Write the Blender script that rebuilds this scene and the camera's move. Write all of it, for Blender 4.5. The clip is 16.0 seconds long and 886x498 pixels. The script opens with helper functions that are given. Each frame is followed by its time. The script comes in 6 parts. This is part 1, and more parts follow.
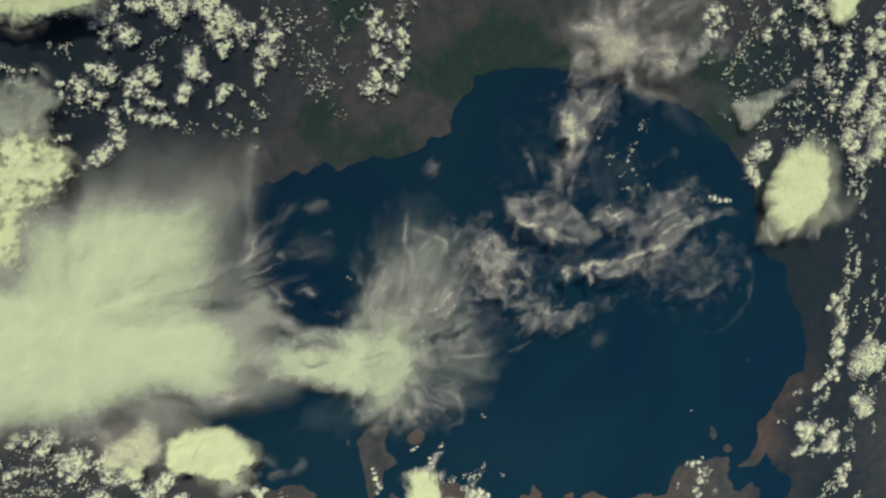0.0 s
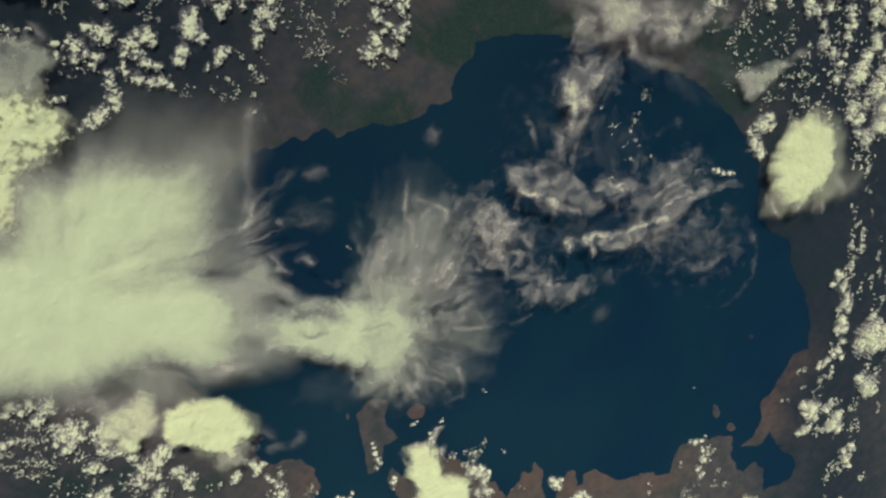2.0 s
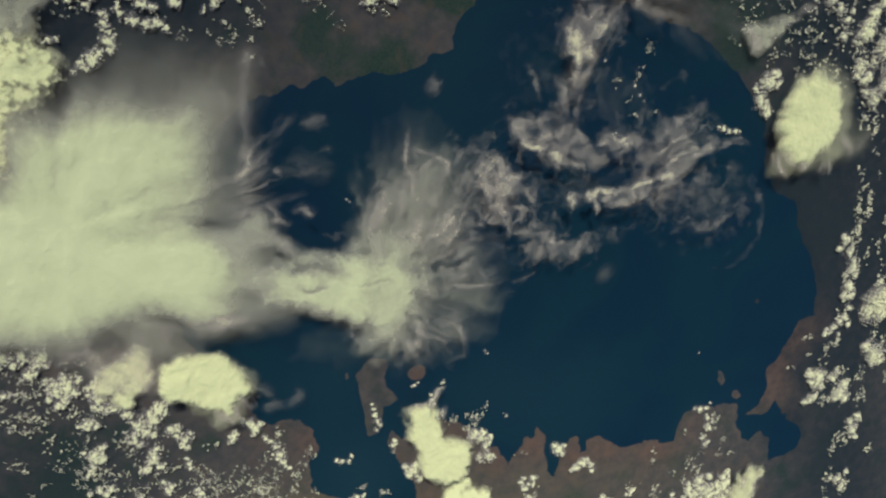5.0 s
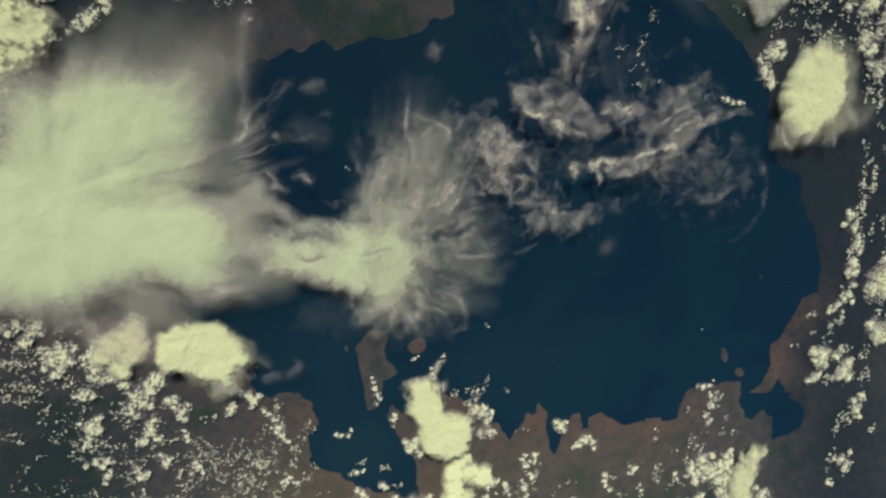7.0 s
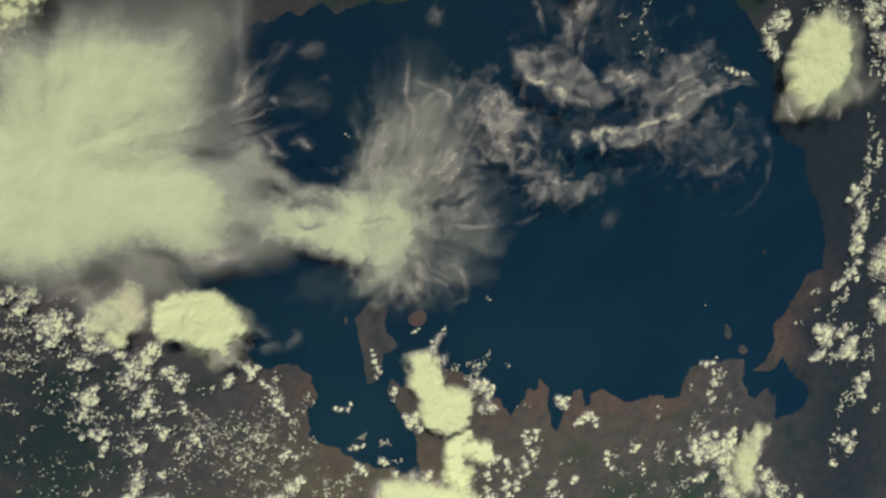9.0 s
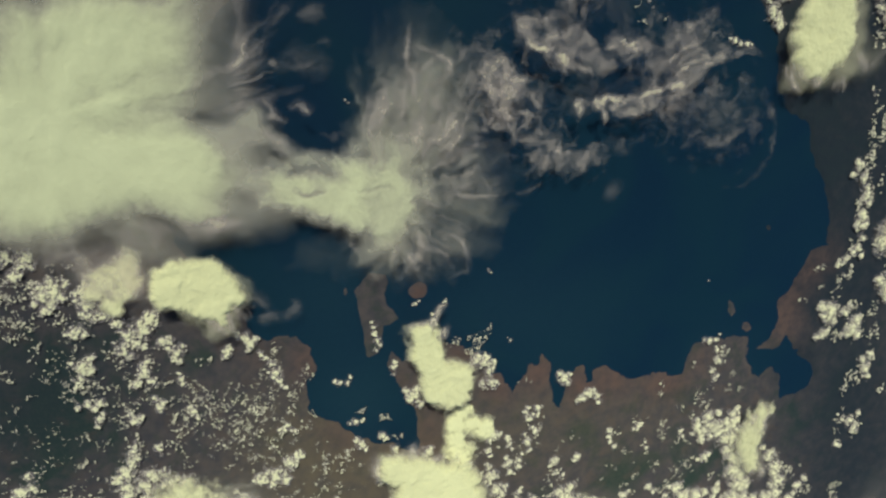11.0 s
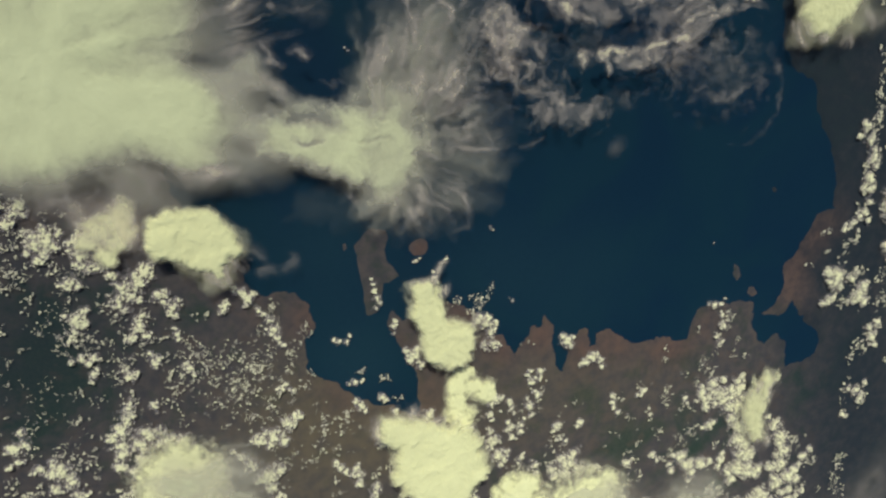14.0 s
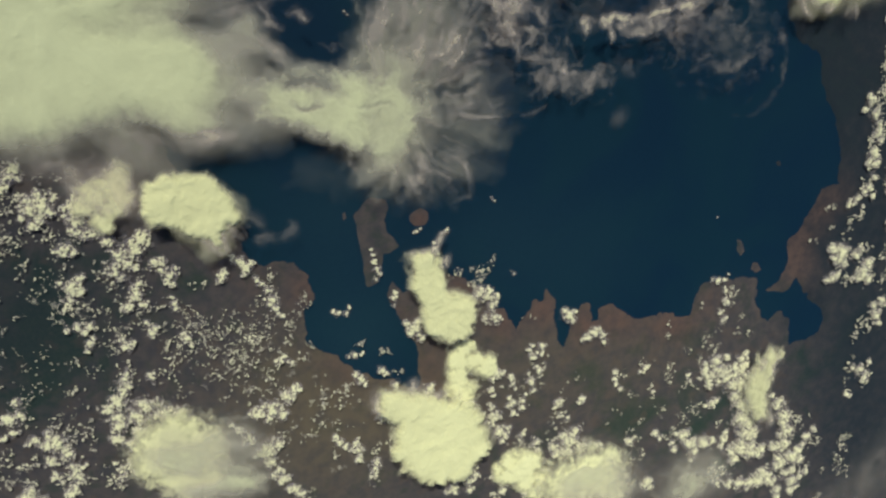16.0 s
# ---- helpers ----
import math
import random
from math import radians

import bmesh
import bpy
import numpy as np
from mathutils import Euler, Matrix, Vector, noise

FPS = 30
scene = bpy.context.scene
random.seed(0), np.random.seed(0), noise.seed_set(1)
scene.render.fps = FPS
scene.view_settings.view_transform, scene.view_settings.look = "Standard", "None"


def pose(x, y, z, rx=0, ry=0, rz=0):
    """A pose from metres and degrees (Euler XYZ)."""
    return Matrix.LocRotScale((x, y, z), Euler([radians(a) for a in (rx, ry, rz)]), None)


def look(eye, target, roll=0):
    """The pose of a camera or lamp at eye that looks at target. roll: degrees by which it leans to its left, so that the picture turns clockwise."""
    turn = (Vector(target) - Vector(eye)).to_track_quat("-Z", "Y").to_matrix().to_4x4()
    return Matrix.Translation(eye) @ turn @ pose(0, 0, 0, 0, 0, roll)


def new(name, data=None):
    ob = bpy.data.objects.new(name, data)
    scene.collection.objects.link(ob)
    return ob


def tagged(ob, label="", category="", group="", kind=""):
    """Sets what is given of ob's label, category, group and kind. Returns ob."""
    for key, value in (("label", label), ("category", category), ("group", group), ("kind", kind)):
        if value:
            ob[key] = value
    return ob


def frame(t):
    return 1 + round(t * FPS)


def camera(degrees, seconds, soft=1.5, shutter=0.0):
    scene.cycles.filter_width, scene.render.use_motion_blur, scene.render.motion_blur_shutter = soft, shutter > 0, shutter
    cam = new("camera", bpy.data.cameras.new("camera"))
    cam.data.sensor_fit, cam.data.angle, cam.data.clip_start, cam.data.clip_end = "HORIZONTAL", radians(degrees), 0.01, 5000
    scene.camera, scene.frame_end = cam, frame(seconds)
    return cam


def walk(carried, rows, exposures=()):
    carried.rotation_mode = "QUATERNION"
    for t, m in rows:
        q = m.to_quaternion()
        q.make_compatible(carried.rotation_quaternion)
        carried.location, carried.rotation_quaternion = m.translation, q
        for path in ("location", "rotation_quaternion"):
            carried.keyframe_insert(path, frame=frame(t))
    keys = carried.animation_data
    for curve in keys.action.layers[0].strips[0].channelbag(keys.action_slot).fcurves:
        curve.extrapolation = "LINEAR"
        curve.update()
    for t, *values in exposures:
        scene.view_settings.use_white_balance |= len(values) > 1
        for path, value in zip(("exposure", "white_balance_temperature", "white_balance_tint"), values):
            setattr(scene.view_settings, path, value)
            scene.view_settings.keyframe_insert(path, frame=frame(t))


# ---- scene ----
# A stretch of the Earth as an orbiting craft sees it, modelled at 1 : 1000: one metre stands for one kilometre.
# x runs to the picture's right, y upwards in it; the craft flies 345 km up towards -y at 7.3 km a second.
cam = camera(55.0, 16.0, soft=2.4)
scene.cycles.transparent_max_bounces = 24
walk(cam, [(t, pose(-0.00007 * t, -7.30411 * t, 345.0,
                    -20.29795 + 0.01697 * t + 0.00076 * t * t, -19.36256 - 0.01645 * t, 2.3239 + 0.00747 * t))
           for t in range(0, 17, 2)],
     exposures=[(0.0, 0.0, 7200, -23), (2.0, 0.0, 7300, -20), (3.5, 0.0, 7350, -18), (9.0, 0.0, 7500, -18.5), (12.5, 0.0, 7550, -16.5),
                (16.0, 0.0, 7600, -15.5)])

# ---- sky and sun ----
SUN_HEIGHT, SUN_TURN = 43.0, -22.0  # degrees above the plain; degrees from +y towards +x
to_sun = Vector((math.sin(radians(SUN_TURN)) * math.cos(radians(SUN_HEIGHT)),
                 math.cos(radians(SUN_TURN)) * math.cos(radians(SUN_HEIGHT)), math.sin(radians(SUN_HEIGHT))))
world = bpy.data.worlds.new("sky")
scene.world = world
world.use_nodes = True
sky = world.node_tree.nodes.new("ShaderNodeTexSky")
sky.sky_type, sky.sun_disc = "NISHITA", False
sky.sun_elevation, sky.sun_rotation = radians(SUN_HEIGHT), radians(SUN_TURN % 360)
world.node_tree.nodes["Background"].inputs["Strength"].default_value = 0.052
world.node_tree.links.new(sky.outputs["Color"], world.node_tree.nodes["Background"].inputs["Color"])
sun = new("sun", bpy.data.lights.new("sun", "SUN"))
sun.data.energy, sun.data.angle, sun.data.color = 3.0, radians(0.53), (1.0, 0.94, 0.72)
sun.matrix_world = look(to_sun * 900, (0, 0, 0))


# ---- materials ----
class Shade:
    """A small helper that adds nodes to a material."""

    def __init__(self, name):
        self.mat = bpy.data.materials.new(name)
        self.mat.use_nodes = True
        self.tree = self.mat.node_tree
        self.out = self.tree.nodes["Material Output"]
        self.bsdf = self.tree.nodes["Principled BSDF"]

    def add(self, kind, **sockets):
        node = self.tree.nodes.new(kind)
        for key, value in sockets.items():
            self.put(node.inputs[key.replace("_", " ")], value)
        return node

    def put(self, socket, value):
        if isinstance(value, bpy.types.NodeSocket):
            self.tree.links.new(value, socket)
        else:
            socket.default_value = value

    def noise(self, scale, detail=6.0, rough=0.55, distort=0.0):
        where = self.add("ShaderNodeNewGeometry").outputs["Position"]
        node = self.add("ShaderNodeTexNoise", Vector=where, Scale=scale, Detail=detail, Roughness=rough, Distortion=distort)
        return node.outputs["Fac"]

    def attribute(self, name):
        node = self.add("ShaderNodeAttribute")
        node.attribute_name = name
        return node.outputs["Fac"]

    def span(self, value, a, b, c=0.0, d=1.0):
        node = self.add("ShaderNodeMapRange", Value=value)
        node.interpolation_type = "SMOOTHSTEP"
        for key, number in (("From Min", a), ("From Max", b), ("To Min", c), ("To Max", d)):
            self.put(node.inputs[key], number)
        return node.outputs["Result"]

    def maths(self, way, a, b):
        node = self.add("ShaderNodeMath")
        node.operation = way
        self.put(node.inputs[0], a)
        self.put(node.inputs[1], b)
        return node.outputs[0]

    def mix(self, fac, a, b):
        node = self.add("ShaderNodeMix")
        node.data_type = "RGBA"
        self.put(node.inputs["Factor"], fac)
        self.put(node.inputs["A"], a if isinstance(a, bpy.types.NodeSocket) else (*a, 1))
        self.put(node.inputs["B"], b if isinstance(b, bpy.types.NodeSocket) else (*b, 1))
        return node.outputs["Result"]

    def bump(self, height, strength, distance):
        return self.add("ShaderNodeBump", Height=height, Strength=strength, Distance=distance).outputs["Normal"]


def cloud_material(name, colour, haze_colour, full, through_light, fine, grain, bump, torn=1.1):
    """White vapour: scattering tops that let some light through; where it thins out, blue haze is painted in as
    mauve-grey and one sees past it.
    """
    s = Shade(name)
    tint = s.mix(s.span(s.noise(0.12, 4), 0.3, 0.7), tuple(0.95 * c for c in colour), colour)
    # Haze tint put into the colour of thin vapour.
    tint = s.mix(s.span(s.attribute("cover"), 0.1, full), haze_colour, tint)
    normal = s.bump(s.noise(fine, 5, 0.6), 0.5, bump)
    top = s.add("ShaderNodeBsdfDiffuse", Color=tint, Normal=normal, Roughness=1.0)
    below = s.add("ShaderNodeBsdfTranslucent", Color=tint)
    body = s.add("ShaderNodeMixShader", Fac=through_light)
    s.tree.links.new(top.outputs[0], body.inputs[1])
    s.tree.links.new(below.outputs[0], body.inputs[2])
    thin = s.attribute("cover")
    frayed = s.maths("MULTIPLY", s.maths("SUBTRACT", s.noise(grain, 5, 0.62), 0.5), s.span(thin, 1.0, 0.25, 0.0, torn))
    clear = s.add("ShaderNodeBsdfTransparent")
    mixed = s.add("ShaderNodeMixShader", Fac=s.maths("MINIMUM", s.maths("ADD", thin, s.maths("MULTIPLY", frayed, thin)), 1.0))
    s.tree.links.new(clear.outputs[0], mixed.inputs[1])
    s.tree.links.new(body.outputs[0], mixed.inputs[2])
    s.tree.links.new(mixed.outputs[0], s.out.inputs["Surface"])
    s.tree.nodes.remove(s.bsdf)
    return s.mat


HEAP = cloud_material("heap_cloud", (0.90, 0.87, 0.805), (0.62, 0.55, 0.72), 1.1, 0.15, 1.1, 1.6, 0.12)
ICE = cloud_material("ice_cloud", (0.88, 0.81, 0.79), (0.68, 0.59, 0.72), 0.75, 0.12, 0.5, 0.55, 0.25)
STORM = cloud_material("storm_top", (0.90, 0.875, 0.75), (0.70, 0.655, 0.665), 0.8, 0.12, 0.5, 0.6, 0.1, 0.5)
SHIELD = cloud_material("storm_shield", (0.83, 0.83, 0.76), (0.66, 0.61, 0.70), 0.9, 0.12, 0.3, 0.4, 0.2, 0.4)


def ground_material():
    """Savanna and farmland: brown soil with green-black woods, redder bare earth near the shores."""
    s = Shade("land")
    big, mid, small = s.noise(0.035, 5, 0.6, 0.3), s.noise(0.16, 6, 0.62, 0.2), s.noise(0.9, 5, 0.65)
    soil = s.mix(s.span(mid, 0.3, 0.72), (0.060, 0.057, 0.094), (0.094, 0.079, 0.112))
    wood = s.mix(s.span(small, 0.35, 0.65), (0.026, 0.046, 0.060), (0.040, 0.056, 0.068))
    red = s.mix(s.span(mid, 0.3, 0.7), (0.108, 0.068, 0.090), (0.134, 0.084, 0.102))
    colour = s.mix(s.span(s.maths("ADD", big, s.maths("MULTIPLY", s.attribute("green"), 0.34)), 0.55, 0.78), soil, wood)
    patch = s.noise(0.09, 6, 0.62, 0.3)
    colour = s.mix(s.span(patch, 0.52, 0.66, 0.0, 0.5), colour, (0.034, 0.052, 0.062))
    colour = s.mix(s.span(patch, 0.46, 0.36, 0.0, 0.4), colour, (0.098, 0.072, 0.088))
    # Darker ground, with blue haze and some cloud shade painted into its colour.
    colour = s.mix(s.maths("MULTIPLY", s.attribute("hazy_dark"), s.span(mid, 0.25, 0.75, 1.0, 0.8)), colour, (0.020, 0.028, 0.056))
    colour = s.mix(s.maths("MULTIPLY", s.attribute("pale"), s.span(mid, 0.25, 0.75, 0.45, 0.95)), colour, (0.138, 0.112, 0.112))
    shore = s.maths("MULTIPLY", s.attribute("red"), s.span(mid, 0.2, 0.7, 0.5, 1.0))
    colour = s.mix(shore, colour, red)
    colour = s.mix(s.span(small, 0.62, 0.8, 0.0, 0.3), colour, (0.110, 0.100, 0.104))
    s.put(s.bsdf.inputs["Base Color"], colour)
    s.put(s.bsdf.inputs["Roughness"], 0.95)
    s.put(s.bsdf.inputs["Diffuse Roughness"], 1.0)
    s.put(s.bsdf.inputs["Specular IOR Level"], 0.1)
    s.put(s.bsdf.inputs["Normal"], s.bump(small, 0.25, 0.25))
    return s.mat


def water_material():
    """Open lake water: deep blue with broad greener algal and silty drifts, and paler patches that paint in haze."""
    s = Shade("lake_water")
    drift = s.span(s.noise(0.02, 4, 0.5, 0.8), 0.38, 0.66)
    fine = s.noise(0.4, 5, 0.6)
    deep = s.mix(s.span(fine, 0.3, 0.7), (0.0042, 0.0205, 0.065), (0.0047, 0.0225, 0.070))
    open_water = s.mix(s.maths("MULTIPLY", drift, 0.8), deep, (0.0060, 0.0275, 0.068))
    # Paler in silty bays; brightness of haze over open water is painted in too.
    s.put(s.bsdf.inputs["Base Color"], s.mix(s.maths("MULTIPLY", s.attribute("silt_haze"), s.span(fine, 0.25, 0.75, 0.75, 1.0)), open_water, (0.0125, 0.0385, 0.084)))
    s.put(s.bsdf.inputs["Roughness"], 0.42)
    s.put(s.bsdf.inputs["Diffuse Roughness"], 1.0)
    s.put(s.bsdf.inputs["IOR"], 1.333)
    s.put(s.bsdf.inputs["Normal"], s.bump(fine, 0.06, 0.2))
    return s.mat


LAND, WATER = ground_material(), water_material()


# ---- fields from which the shapes grow ----
def chance(ix, iy, seed):
    h = (ix * 374761393 + iy * 668265263 + seed * 1442695041) & 0xFFFFFFFF
    h = ((h ^ (h >> 13)) * 1274126177) & 0xFFFFFFFF
    return ((h ^ (h >> 16)) & 0xFFFF) / 65535.0


def lattice(x, y, seed):
    ix, iy = np.floor(x).astype(np.int64), np.floor(y).astype(np.int64)
    u, v = x - ix, y - iy
    u, v = u * u * u * (u * (6 * u - 15) + 10), v * v * v * (v * (6 * v - 15) + 10)
    a, b = chance(ix, iy, seed), chance(ix + 1, iy, seed)
    c, d = chance(ix, iy + 1, seed), chance(ix + 1, iy + 1, seed)
    return (a * (1 - u) + b * u) * (1 - v) + (c * (1 - u) + d * u) * v


def fractal(x, y, seed, octaves=5, gain=0.5):
    """Fractal noise from about -1 to 1."""
    total, size, norm = 0.0, 1.0, 0.0
    for k in range(octaves):
        total = total + size * (2 * lattice(x * 0.8 - y * 0.6 + 17.3 * k, x * 0.6 + y * 0.8 - 9.1 * k, seed + k) - 1)
        norm, size, x, y = norm + size, size * gain, x * 2.03, y * 2.03
    return total / norm * 1.6


def billow(x, y, seed, octaves=4):
    """Rounded heads with creases between them, 0 to 1, like a cauliflower."""
    total, size, norm = 0.0, 1.0, 0.0
    for k in range(octaves):
        total = total + size * np.abs(2 * lattice(x * 0.8 - y * 0.6 + 5.7 * k, x * 0.6 + y * 0.8 + 3.3 * k, seed + k) - 1)
        norm, size, x, y = norm + size, size * 0.55, x * 2.1, y * 2.1
    return 1 - np.sqrt(np.clip(total / norm * 1.5, 0, 1))


def smooth(a, b, x):
    s = np.clip((x - a) / (b - a), 0, 1)
    return s * s * (3 - 2 * s)


def sheet_mesh(name, layers, density, keep, extra=()):
    """One mesh from grids of points (each layer an array of rows x columns x 3); keep says which grid cells are filled."""
    rows, cols = density.shape
    corner = np.arange(rows * cols).reshape(rows, cols)
    quads = np.stack([corner[:-1, :-1], corner[:-1, 1:], corner[1:, 1:], corner[1:, :-1]], -1)[keep]
    used = np.unique(quads)
    number = np.full(rows * cols, -1)
    number[used] = np.arange(len(used))
    points, faces = [], []
    for k, layer in enumerate(layers):
        points.append(layer.reshape(-1, 3)[used])
        quad = number[quads] + k * len(used)
        faces.append(quad if k == 0 else quad[:, ::-1])
    points, faces = np.concatenate(points), np.concatenate(faces)
    mesh = bpy.data.meshes.new(name)
    mesh.vertices.add(len(points))
    mesh.vertices.foreach_set("co", points.astype(np.float32).ravel())
    mesh.loops.add(faces.size)
    mesh.loops.foreach_set("vertex_index", faces.astype(np.int32).ravel())
    mesh.polygons.add(len(faces))
    mesh.polygons.foreach_set("loop_start", np.arange(0, faces.size, 4, dtype=np.int32))
    mesh.polygons.foreach_set("use_smooth", np.ones(len(faces), dtype=bool))
    mesh.update(calc_edges=True)
    for key, values in (("cover", density), *extra):
        layer = mesh.attributes.new(key, "FLOAT", "POINT")
        layer.data.foreach_set("value", np.tile(values.ravel()[used], len(layers)).astype(np.float32))
    return mesh


# ---- land and lake ----
# Shores as (x, y) in kilometres, closed clockwise from the north-west.
NORTH_SHORE = [(37.9, -99.2), (45, -94.8), (52, -93), (59, -91.2), (66.2, -90.8), (74.6, -87.8), (78.2, -89.4), (88.1, -87.4), (94.3, -85.9), (103.1,
    -86.1), (109.4, -84.1), (115.8, -81.1), (119.5, -77.2), (127.3, -75.5), (127.5, -69.5), (132, -63.2), (136.5, -59.2), (137.4, -51.2), (148.3,
    -48.8), (161.7, -48), (178.4, -49.1), (198.9, -53.8), (220.7, -61.4), (242.8, -64.5), (256.9, -72.2), (276.3, -88.9)]
EAST_SHORE = [(288.7, -100.5), (297.5, -112.9), (300, -131.5), (309.5, -148), (326.5, -156), (333.6, -176.8), (341.9, -188), (352.1, -210.5), (355.1,
    -223.6), (344.4, -226.9), (340.1, -235.1), (335.1, -244), (327.8, -253.4), (328.9, -269.6), (323.3, -277.9), (316.8, -281.4), (332.5, -283.5), (336.7, -276.6), (344.1, -284.7), (348.2, -290.1), (358.3, -296.3), (363.5, -303.3), (360.5, -312), (352.4, -315.7), (339.8, -317.9), (335.4, -300), (327.8, -294.7), (322.2, -301.5), (315.9, -297.8), (312.5, -287.6)]
SOUTH_SHORE = [(311.7, -286.9), (309.6, -274.2), (301.4, -271.8), (293.4, -274), (280.6, -272.8), (274, -275.4), (271.2, -282.2), (270, -290.2),
    (260.6, -291.1), (252.3, -289.2), (249.7, -287.3), (248.4, -290.4), (238, -289.6), (230.9, -286.6), (223.9, -283), (218.5, -279.7), (214.9,
    -282.1), (215, -288.3), (211.4, -288.6), (207.9, -280.1), (203.8, -277.9), (201.9, -283.8), (197.5, -290.1), (196.6, -300.6), (191.6, -298.1),
    (189.3, -284.3), (186.6, -274.9), (183.6, -269.2), (182.5, -276.9), (175.6, -275), (173.5, -279.9), (169, -288.1), (164.9, -281), (161.6, -276.5),
    (154.1, -275.4), (148.2, -265.2), (139.3, -258.7), (130.2, -255.9)]
WEST_SHORE = [(125.3, -259.7), (118.6, -264.6), (109.6, -263.8), (104.1, -256.9), (102.1, -263), (105.2, -270.3), (112.2, -281), (116.7, -290.3),
    (119, -302.4), (121.1, -313.3), (116.1, -315.9), (107.4, -308.6), (94.9, -302.7), (85.9, -298.6), (80.1, -294.6), (74.1, -288.4), (68.7, -287.2),
    (65.9, -282.4), (65.9, -278.5), (64.7, -272.9), (64, -268.7), (66.1, -263.8), (68.9, -262.4), (68.2, -257), (66.3, -251.5), (62.6, -247.3), (59,
    -244.6), (55.4, -243.3), (50.6, -243.1), (46.9, -244.6), (37.6, -237.4), (31.8, -222.6), (21.1, -210.3), (7.8, -188.2), (5.6, -150.3), (14.4,
    -118.4)]
ISLANDS = [
    [(111.3, -228.1), (113.3, -224.9), (116.4, -223.2), (120, -225.3), (120.9, -229.3), (118.3, -232.1), (114.3, -231.8)],
    [(86.1, -225), (89.6, -221.1), (92.5, -217.7), (100.2, -218.6), (101.6, -222.8), (100.4, -228), (102.3, -233.9), (106.3, -237.9), (107.4, -240.6), (103.3, -243), (99.6, -243.7), (99.2, -249.6), (97.2, -257.6), (93, -258.3), (91.9, -251.1), (90.3, -243), (88.1, -232.3)],
    [(292.9, -251.4), (295.7, -253.2), (298.8, -257.8), (296.4, -260.8), (293.2, -256.8)],
    [(305.6, -265.1), (309.1, -265.7), (311.4, -269.8), (308.6, -270.8), (305.5, -268.3)],
    [(309.6, -210.3), (311.8, -210.4), (312.6, -212.5), (310.4, -212.4)],
    [(81.1, -224.1), (82.8, -223.7), (83.3, -226.3), (81.8, -227)],
]
# Where the soil is redder, the country greener, the dark land coloured bluer for haze and shade: x, y, radius,
# strength.
RED_EARTH = [(116.1, -228.5, 5.8, 1), (182, -278.3, 12.2, 0.9), (224.4, -287.5, 19.5, 0.8), (259.9, -297.8, 17.1, 0.9), (208.2, -288.8, 12.8, 0.9),
    (64.9, -256.7, 10.3, 0.7), (124.2, -303.1, 17.6, 0.6), (80.1, -300.1, 13.9, 0.5), (139.4, -261, 11.4, 0.6), (332, -262.3, 21.3, 0.75), (348, -240, 18, 0.6), (279.4,
    -286.9, 13.8, 0.4), (106.6, -274.7, 8.3, 0.5), (161.1, -283.6, 12, 0.8), (45.5, -252.2, 12.5, 0.35)]
GREEN_COUNTRY = [(85, -82, 30, 0.22), (120, -68, 24, 0.2), (345.6, -293.7, 9.7, 1), (350, -302.9, 8.3, 1), (337.2, -286.1, 5.9, 0.8), (153.5, -46, 20.4, 0.9), (181.7, -53.6, 21.4, 0.8), (78.2,
    -86.7, 12.2, 0.5), (103, -82.8, 12.5, 0.6), (301.2, -110.1, 19.8, 0.8), (328.4, -152.9, 21.4, 0.8), (352.1, -189.1, 19, 0.7), (-7.6, -45.1, 24.3,
    0.6), (68.9, -64.9, 7, 0.6), (140.5, -50.7, 17.7, 0.6), (119.8, -50.5, 9.8, 0.5), (83, -25.5, 13.5, 0.5), (-34.5, -44.9, 17.5, 0.5), (-44.3,
    -268.1, 33.7, 0.8), (17.5, -252.2, 14.4, 0.5), (205.4, -323.6, 13.2, 0.35), (228.2, -347.2, 17.4, 0.3), (240.2, -331.9, 24.3, 0.25), (288.8, -342.5,
    36.9, 0.4), (385.3, -326.7, 32.1, 0.4), (262.7, -68.2, 33, 0.8), (347.2, -168, 22.1, 0.5), (313.1, -49.6, 37.4, 0.4)]
HAZY_DARK_COUNTRY = [(346, -295.5, 12.7, 1), (350.2, -200.7, 40.8, 1), (376.2, -226.6, 35.9, 0.9), (318, -139.1, 38.2, 1), (352.1, -189.1, 37.9, 1),
    (372.5, -110.8, 46.3, 1), (-36.5, -63.5, 39.9, 0.8), (356.3, -180, 60.2, 1), (365.9, -248.6, 32.7, 0.6), (-15, -30, 45, 0.9), (20, -45, 42, 0.8), (-35, -245, 40, 0.35), (328, -52, 48, 1),
    (388.7, -172, 65.7, 0.8), (400, -350, 60, 0.8), (430, -420, 50, 0.8), (-60, -268.1, 40, 0.45), (272, -50, 40, 0.15), (390, -300, 40, 0.5)]
# Drier, paler farmland, and silty water with haze brightness painted in: x, y, radius, strength.
PALE_COUNTRY = [(75, -325, 40, 0.9), (120, -312, 30, 0.5), (175, -310, 40, 0.45), (55, -295, 25, 0.4), (240, -315, 45, 0.3)]
SILT_AND_HAZE = [(88, -282, 28, 1.0), (75, -225, 32, 0.7), (195, -255, 40, 0.5), (150, -240, 30, 0.5), (290, -292, 20, 0.6), (130, -80, 40, 0.3)]


